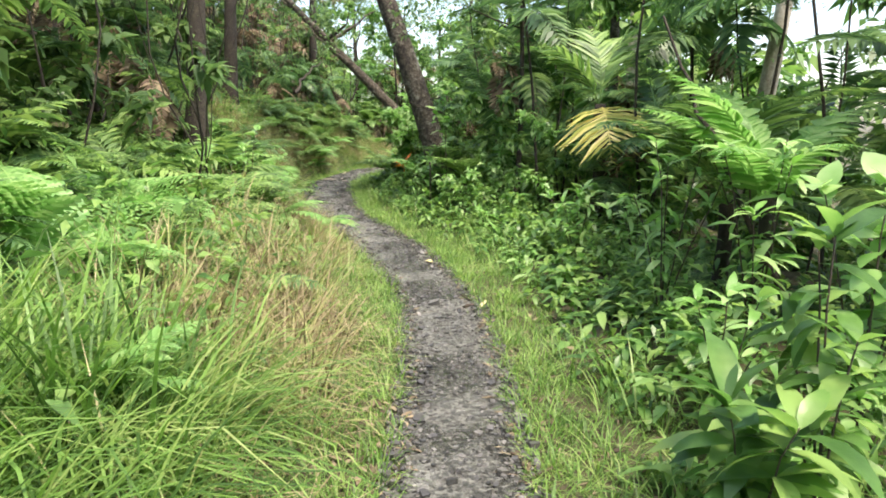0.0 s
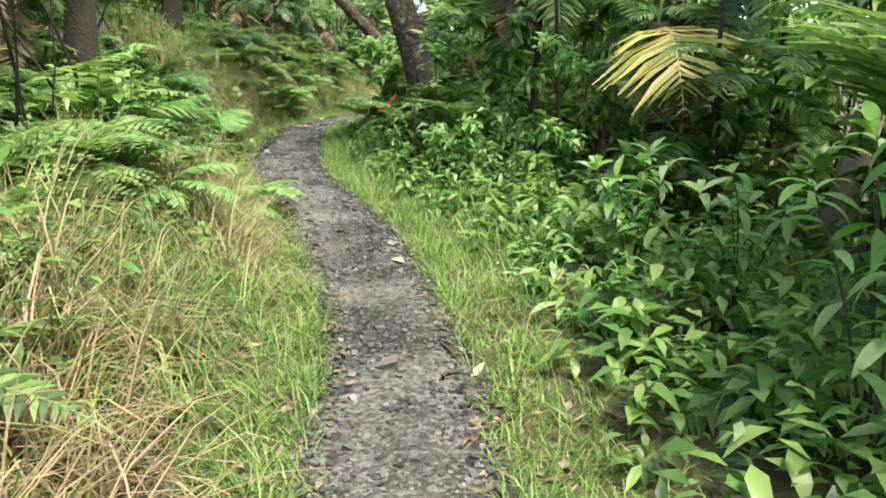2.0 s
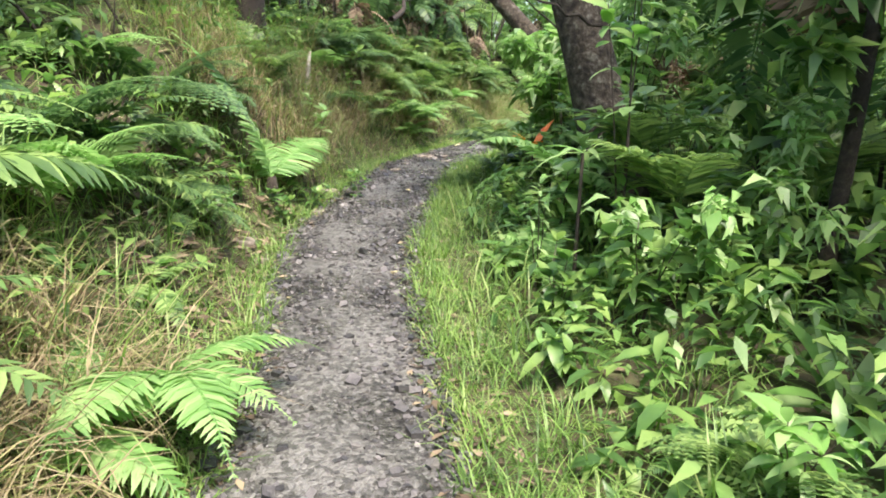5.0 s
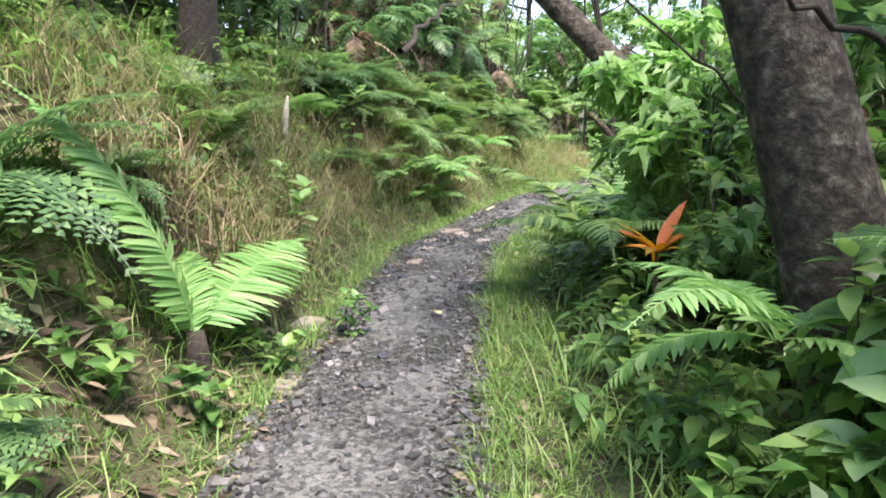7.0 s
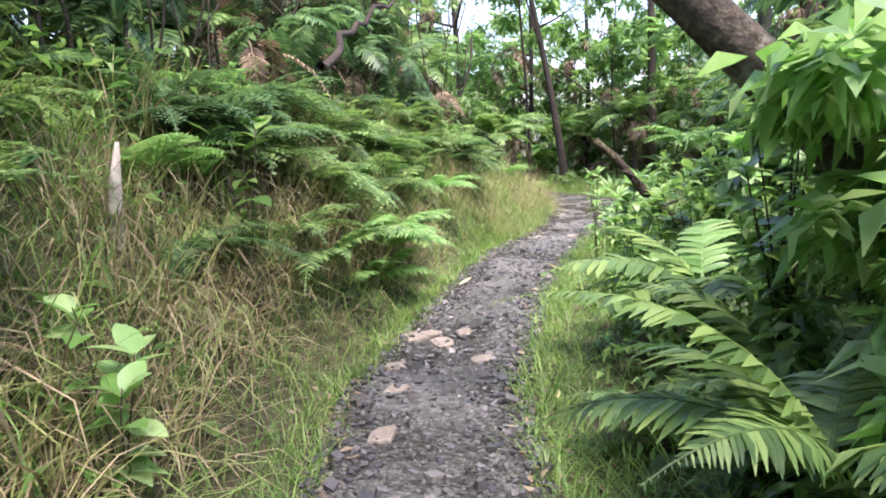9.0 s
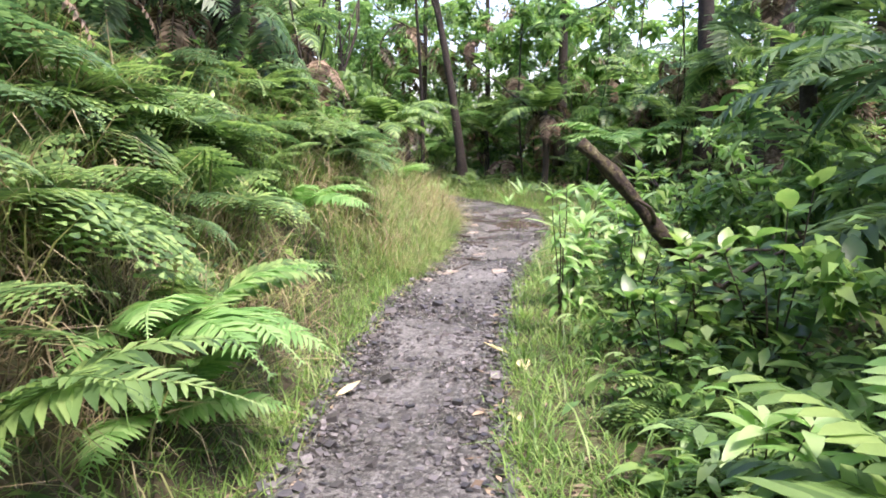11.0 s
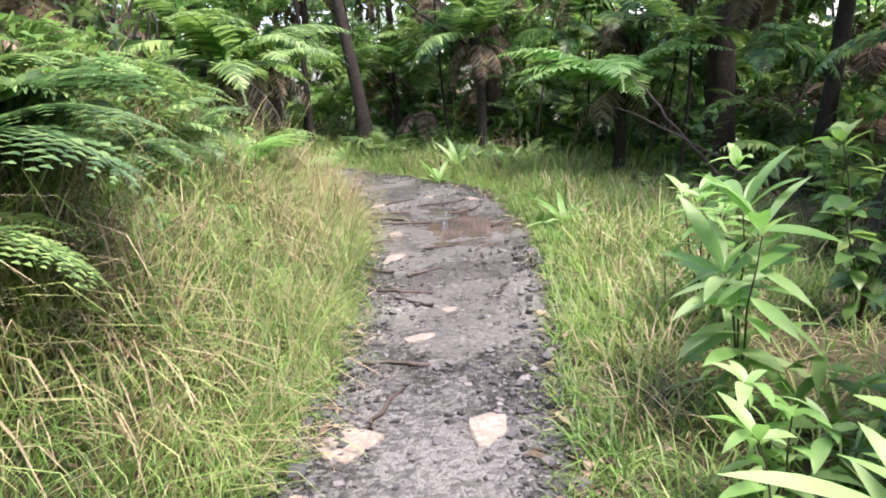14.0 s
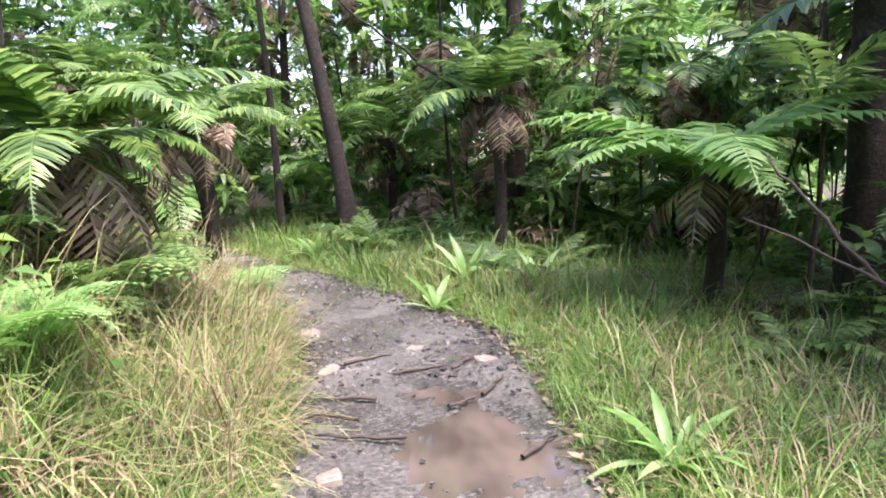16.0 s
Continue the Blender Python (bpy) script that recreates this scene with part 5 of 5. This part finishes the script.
def rosette(x, y, count, size, kind, label, seed, z=.0, tilt=(25, 70), category="plant"):
    g = np.random.default_rng(seed)
    t_ = thing("rosette_plant", pose(x, y, float(ground_z(x, y)) - .01), label, category)
    if z > .1:
        u = np.linspace(0, 1, 4)[:, None]
        part("stem", mesh_np("stem", *tube(np.array([[0, 0, z]]) * u, [.014, .012, .011, .01], 6), M_TWIG), t_)
    for i in range(count):
        sc = size * g.uniform(.65, 1.1)
        me = LEAF[kind][int(g.integers(len(LEAF[kind])))]
        part("leaf", me, t_, pose(0, 0, z, g.uniform(*tilt), g.uniform(-12, 12), i * 137.5 + g.uniform(-15, 15)) @ Matrix.Diagonal((sc, sc, sc, 1)))
    return t_


rosette(-.78, 13.55, 12, .36, "orange", "plant with pointed orange and red leaves", 1, .5, (-25, 50))
rosette(-.2, 10.85, 8, .36, "strap", "young plant with yellow green arching strap leaves", 12, .85, (-10, 40))
rosette(.88, 9.5, 9, .6, "strap", "clump of upright light green strap leaves", 2)
rosette(.7, 8.0, 8, .4, "strap", "clump of upright light green strap leaves", 3)
rosette(1.45, 8.7, 9, .5, "strap", "clump of upright light green strap leaves", 4)
rosette(-.05, 25.0, 12, .4, "strap", "clump of broad bladed grass beside the path", 5)
rosette(-.2, 28.6, 12, .5, "strap", "clump of strap leaves at the bend", 6)
rosette(.4, 28.4, 12, .5, "strap", "clump of strap leaves at the bend", 7)
rosette(-1.6, 30.6, 12, .5, "strap", "clump of strap leaves at the bend", 8)
rosette(-.6, 27.9, 12, .38, "strap", "clump of strap leaves at the bend", 9)

# ---- log, branches and stump ----
lz = float(ground_z(-.15, 18.86))
u = np.linspace(0, 1, 16)[:, None]
lp = np.array([[-.15, 18.82, lz - .05]]) * (1 - u) + np.array([[-1.41, 19.03, 1.43]]) * u + np.sin(u * 9) * np.array([[.012, 0, .02]])
log = thing("fallen_log", pose(0, 0, 0), "mossy broken log leaning up out of the undergrowth", "log")
part("log_body", mesh_np("log_body", *tube(lp, np.linspace(.043, .037, 16) * (1 + .16 * np.sin(np.arange(16) * 2.1)), 14, .2, 3), M_LOG), log)
for q, d in ((.55, (.35, -.25, .12)), (.4, (.4, -.1, .3)), (.7, (-.2, -.3, .2))):
    p0 = lp[int(q * 15)]
    w = np.linspace(0, 1, 5)[:, None]
    part("branch_stub", mesh_np("branch_stub", *tube(p0 + np.array([d]) * w + np.sin(w * 4) * .02, np.linspace(.016, .006, 5), 7), M_TWIG), log)
st = thing("tree_stump", pose(-3.95, 15.3, float(ground_z(-3.95, 15.3)) - .8), "pale splintered stump among dry grass", "stump")
part("stump_body", mesh_np("stump_body", *tube([(0, 0, 0), (.01, 0, .4), (.02, 0, .8), (.04, 0, 1.05), (.07, .02, 1.25)], [.05, .042, .036, .03, .01], 10, .2, 4), M_BARK_PALE), st)


def branch(points, r, label, seed=0, mat=M_TWIG):
    p = np.asarray(points, float)
    k = np.linspace(0, len(p) - 1, 12)
    pts = np.stack([np.interp(k, np.arange(len(p)), p[:, j]) for j in range(3)], 1)
    pts[1:-1] += np.random.default_rng(seed).normal(0, r * .8, (10, 3))
    return tagged(new("branch", mesh_np("branch", *tube(pts, np.linspace(r, r * .35, 12), 7, .1, seed), mat)), label, "branch")


def gz1(x, y, h=0.0):
    return (x, y, float(ground_z(x, y)) + h)


branch([gz1(.55, 24.5, .05), gz1(1.0, 24.2, .12), gz1(1.4, 23.9, .1)], .03, "dead branch lying in the grass", 1)
branch([gz1(1.7, 25.1, .1), gz1(1.2, 25.6, .7), gz1(1.0, 26.0, 1.2)], .018, "thin bare branch leaning in the undergrowth", 2)
branch([gz1(1.9, 25.0, .2), gz1(1.2, 25.2, .6), gz1(.8, 25.9, .9)], .014, "thin bare branch leaning in the undergrowth", 3)
branch([gz1(0, 12.7, 1.6), gz1(-.5, 12.2, 1.75), gz1(-.95, 11.8, 1.95)], .016, "bare twig reaching from the leaning tree", 4, M_BARK_DARK)
branch([gz1(.1, 12.6, 1.9), gz1(-.2, 12.0, 1.85), gz1(-.1, 11.3, 1.7)], .014, "bare twig reaching from the leaning tree", 5, M_BARK_DARK)
branch([gz1(.3, 14.6, .9), gz1(-.4, 14.2, 1.5), gz1(-1.1, 14.0, 2.0)], .016, "bare twig across the shrubs", 6, M_BARK_DARK)
branch([gz1(2.2, 4.3, .4), gz1(1.75, 4.5, 1.3), gz1(1.5, 4.9, 2.2)], .022, "bare dark branch among the shrubs", 7, M_BARK_DARK)
branch([gz1(.9, 30.5, 1.4), gz1(-.3, 31.1, 2.3), gz1(-1.3, 31.3, 3.1)], .03, "bare dark branch slanting between trunks", 8, M_BARK_DARK)
branch([gz1(-4.0, 19.0, .8), gz1(-3.9, 20.0, 1.3), gz1(-3.6, 21.2, 2.0)], .05, "dark crooked limb over the fern bank", 9, M_BARK_DARK)

# ---- sticks, stones and leaves on the path ----
for x, y, a, ln, s in [(-1.18, 24.72, 75, .22, 1), (-1.38, 24.07, 60, .3, 2), (-1.65, 23.72, -60, .5, 3), (-1.72, 24.2, -50, .35, 4), (-.39, 24.53, 40, .25, 5), (-1.4, 26.1, -75, .4, 6),
                       (-1.43, 25.9, -60, .3, 7), (-.6, 26.57, 45, .3, 8), (-.5, 25.34, 50, .3, 9), (-.9, 26.5, 80, .35, 10), (-1.55, 23.45, -40, .3, 11), (-.55, 26.1, 35, .3, 12),
                       (-1.85, 22.2, 30, .35, 13), (-1.75, 22.6, -70, .3, 14), (-1.2, 26.75, 70, .3, 15), (-.75, 25.9, 60, .2, 16), (-1.0, 23.5, 30, .25, 17), (.24, 5.55, 40, .2, 18), (.2, 5.8, -25, .2, 19),
                       (-1.3, 25.6, -70, .45, 20), (-.65, 24.0, 20, .3, 21), (-1.6, 25.0, 80, .25, 22)]:
    g = np.random.default_rng(s)
    u = np.linspace(-.5, .5, 7)[:, None]
    d = np.array([[math.sin(radians(a)), math.cos(radians(a)), 0]])
    z = float(path_z(x, y)) + .018
    pts = np.array([[x, y, z]]) + d * ln * u + g.normal(0, .008, (7, 3)) * (1, 1, .3)
    tagged(new("stick", mesh_np("stick", *tube(pts, np.linspace(.012, .006, 7), 6, .15, s), M_TWIG)), "dark wet stick lying on the path", "stick", "sticks on the path")


def slab(seed, sides=7):
    """A flat broken stone of unit size."""
    g = np.random.default_rng(seed)
    ph = np.sort(np.linspace(0, 2 * np.pi, sides, endpoint=False) + g.uniform(-.25, .25, sides))
    r = g.uniform(.36, .55, sides)
    bm = bmesh.new()
    ring = [bm.verts.new((r[i] * math.cos(ph[i]), r[i] * math.sin(ph[i]), 0)) for i in range(sides)]
    fc = bm.faces.new(ring)
    ex = bmesh.ops.extrude_face_region(bm, geom=[fc])
    for v_ in [e for e in ex["geom"] if isinstance(e, bmesh.types.BMVert)]:
        v_.co.z += .3 + g.uniform(-.04, .04)
        v_.co.x, v_.co.y = v_.co.x * .92, v_.co.y * .92
    bmesh.ops.bevel(bm, geom=list(bm.edges), offset=.03, segments=1, affect="EDGES")
    me = bpy.data.meshes.new("stone")
    bm.to_mesh(me)
    bm.free()
    me.materials.append(M_FLAG)
    return me


SLABS = [slab(i) for i in range(5)]
for i, (x, y, s, h, lab) in enumerate([
    (-2.02, 21.95, .36, .05, "flat pale stone set in the muddy path"), (-1.5, 21.9, .25, .05, "flat pinkish stone set in the path"), (-2.2, 21.6, .2, .04, "flat stone at the path's edge"),
    (-2.73, 17.12, .26, .05, "flat tan stone at the path's edge"), (-2.5, 17.1, .24, .05, "flat tan stone at the path's edge"), (-2.88, 17.0, .22, .05, "flat tan stone at the path's edge"),
    (-2.9, 13.48, .3, .12, "squared pale stone at the path's edge"), (-2.56, 11.2, .24, .1, "yellowish stone at the path's edge"), (-2.3, 10.95, .16, .06, "reddish stone at the path's edge"),
    (-2.6, 12.6, .2, .05, "flat stone at the path's edge"), (-2.1, 23.7, .22, .06, "flat tan stone in the grass"), (-1.45, 26.66, .2, .05, "pale stone on the path"), (-1.6, 27.5, .3, .05, "flat pale stone at the path's edge"),
    (-.9, 26.9, .16, .04, "pale stone on the path"), (-1.45, 25.25, .18, .04, "pale stone on the path"), (-.5, 26.55, .15, .04, "pale stone on the path"), (-2.8, 16.0, .22, .05, "flat stone across the path"),
    (-2.65, 16.9, .25, .04, "flat stone across the path"), (-2.35, 16.5, .2, .04, "flat stone across the path"), (-2.75, 15.4, .2, .05, "flat stone across the path"), (-2.9, 16.4, .22, .05, "flat stone across the path"),
    (-1.55, 24.5, .22, .04, "flat grey stone in the mud"), (-1.35, 23.3, .2, .04, "flat grey stone in the mud"), (-1.6, 22.9, .18, .04, "flat grey stone in the mud"),
]):
    z = max(float(path_z(x, y)), float(ground_z(x, y)))
    ob = new("stone", SLABS[i % 5])
    ob.matrix_basis = pose(x, y, z - h * .6, (i * 7) % 9 - 4, (i * 5) % 7 - 3, i * 71) @ Matrix.Diagonal((s * (1.25 if i % 2 else .9), s * .8, h * 3.3, 1))
    tagged(ob, lab, "stone", "stones on the path")
FLEAF = [mesh_np("fallen_leaf", *leaf_shape(6, .5, .3, .35, .4), M_FALLEN), mesh_np("fallen_leaf", *leaf_shape(6, .4, -.4, .3, .4), M_FALLEN)]
for i, (x, y, s) in enumerate([(-1.68, 19.05, .17), (-1.72, 19.35, .2), (-1.85, 18.45, .14), (-2.73, 18.72, .15), (-2.12, 13.86, .1), (-1.75, 14.0, .12), (-.2, 7.4, .14), (.3, 5.5, .1), (-1.3, 10.9, .09), (-2.6, 20.6, .12),
                                (-1.55, 15.3, .1), (-1.9, 15.8, .08), (.2, 6.6, .08), (-2.9, 19.3, .12)]):
    ob = new("fallen_leaf", FLEAF[i % 2])
    ob.matrix_basis = pose(x, y, max(float(path_z(x, y)), float(ground_z(x, y))) + .012, 4, (i * 13) % 20 - 10, i * 97) @ Matrix.Diagonal((s, s, s, 1))
    tagged(ob, "pale yellow fallen leaf lying on the path", "leaf", "fallen leaves")

# ---- gravel ----
def pebble_shape(seed):
    g = np.random.default_rng(seed)
    v = np.array([(x, y, z) for z in (-.5, .5) for y in (-.5, .5) for x in (-.5, .5)]) * g.uniform(.55, 1.1, (8, 3)) * (1, .8, .55)
    return v, np.array([(0, 2, 3, 1), (4, 5, 7, 6), (0, 1, 5, 4), (2, 6, 7, 3), (0, 4, 6, 2), (1, 3, 7, 5)])


PEB = [pebble_shape(i) for i in range(8)]
g = np.random.default_rng(77)
n = 24000
y = g.uniform(-1.5, 30, n)
u = np.where(g.uniform(size=n) < .5, g.uniform(0, 1, n), np.where(g.uniform(size=n) < .5, np.abs(g.normal(0, .12, n)), 1 - np.abs(g.normal(0, .12, n))))
keep = g.uniform(size=n) < np.where(np.abs(y - PUDDLE[1]) < .9, .07, np.where(y > 22.6, .6, 1))
y, u = y[keep], u[keep]
x = left(y) - .05 + (right(y) - left(y) + .1) * u
s = (g.gamma(2.0, .0065, len(x)) + .006) * np.where((y > 10) & (y < 21), 1.3, 1)
rot = turn(g.uniform(0, 6.28, len(x)), g.normal(0, .3, len(x)), g.normal(0, .3, len(x)))
v, f = scattered(PEB, np.stack([x, y, path_z(x, y) + .008 + s * .1], 1), rot, s)
tagged(part("gravel", mesh_np("gravel", v, f, M_PEBBLE, False), path), kind="stuff", label="loose grey gravel")
PEBM = [mesh_np("gravel_stone", *p_, M_PEBBLE, False) for p_ in PEB]
for i in range(300):
    y = g.uniform(10.5, 22.5)
    u = g.uniform(.02, .98)
    x = float(left(y) + (right(y) - left(y)) * u)
    s = g.uniform(.022, .045)
    part("gravel_stone", PEBM[i % 8], path, pose(x, y, float(path_z(x, y)) + .008, g.uniform(-15, 15), g.uniform(-15, 15), g.uniform(0, 360)) @ Matrix.Diagonal((s, s, s * .8, 1)))
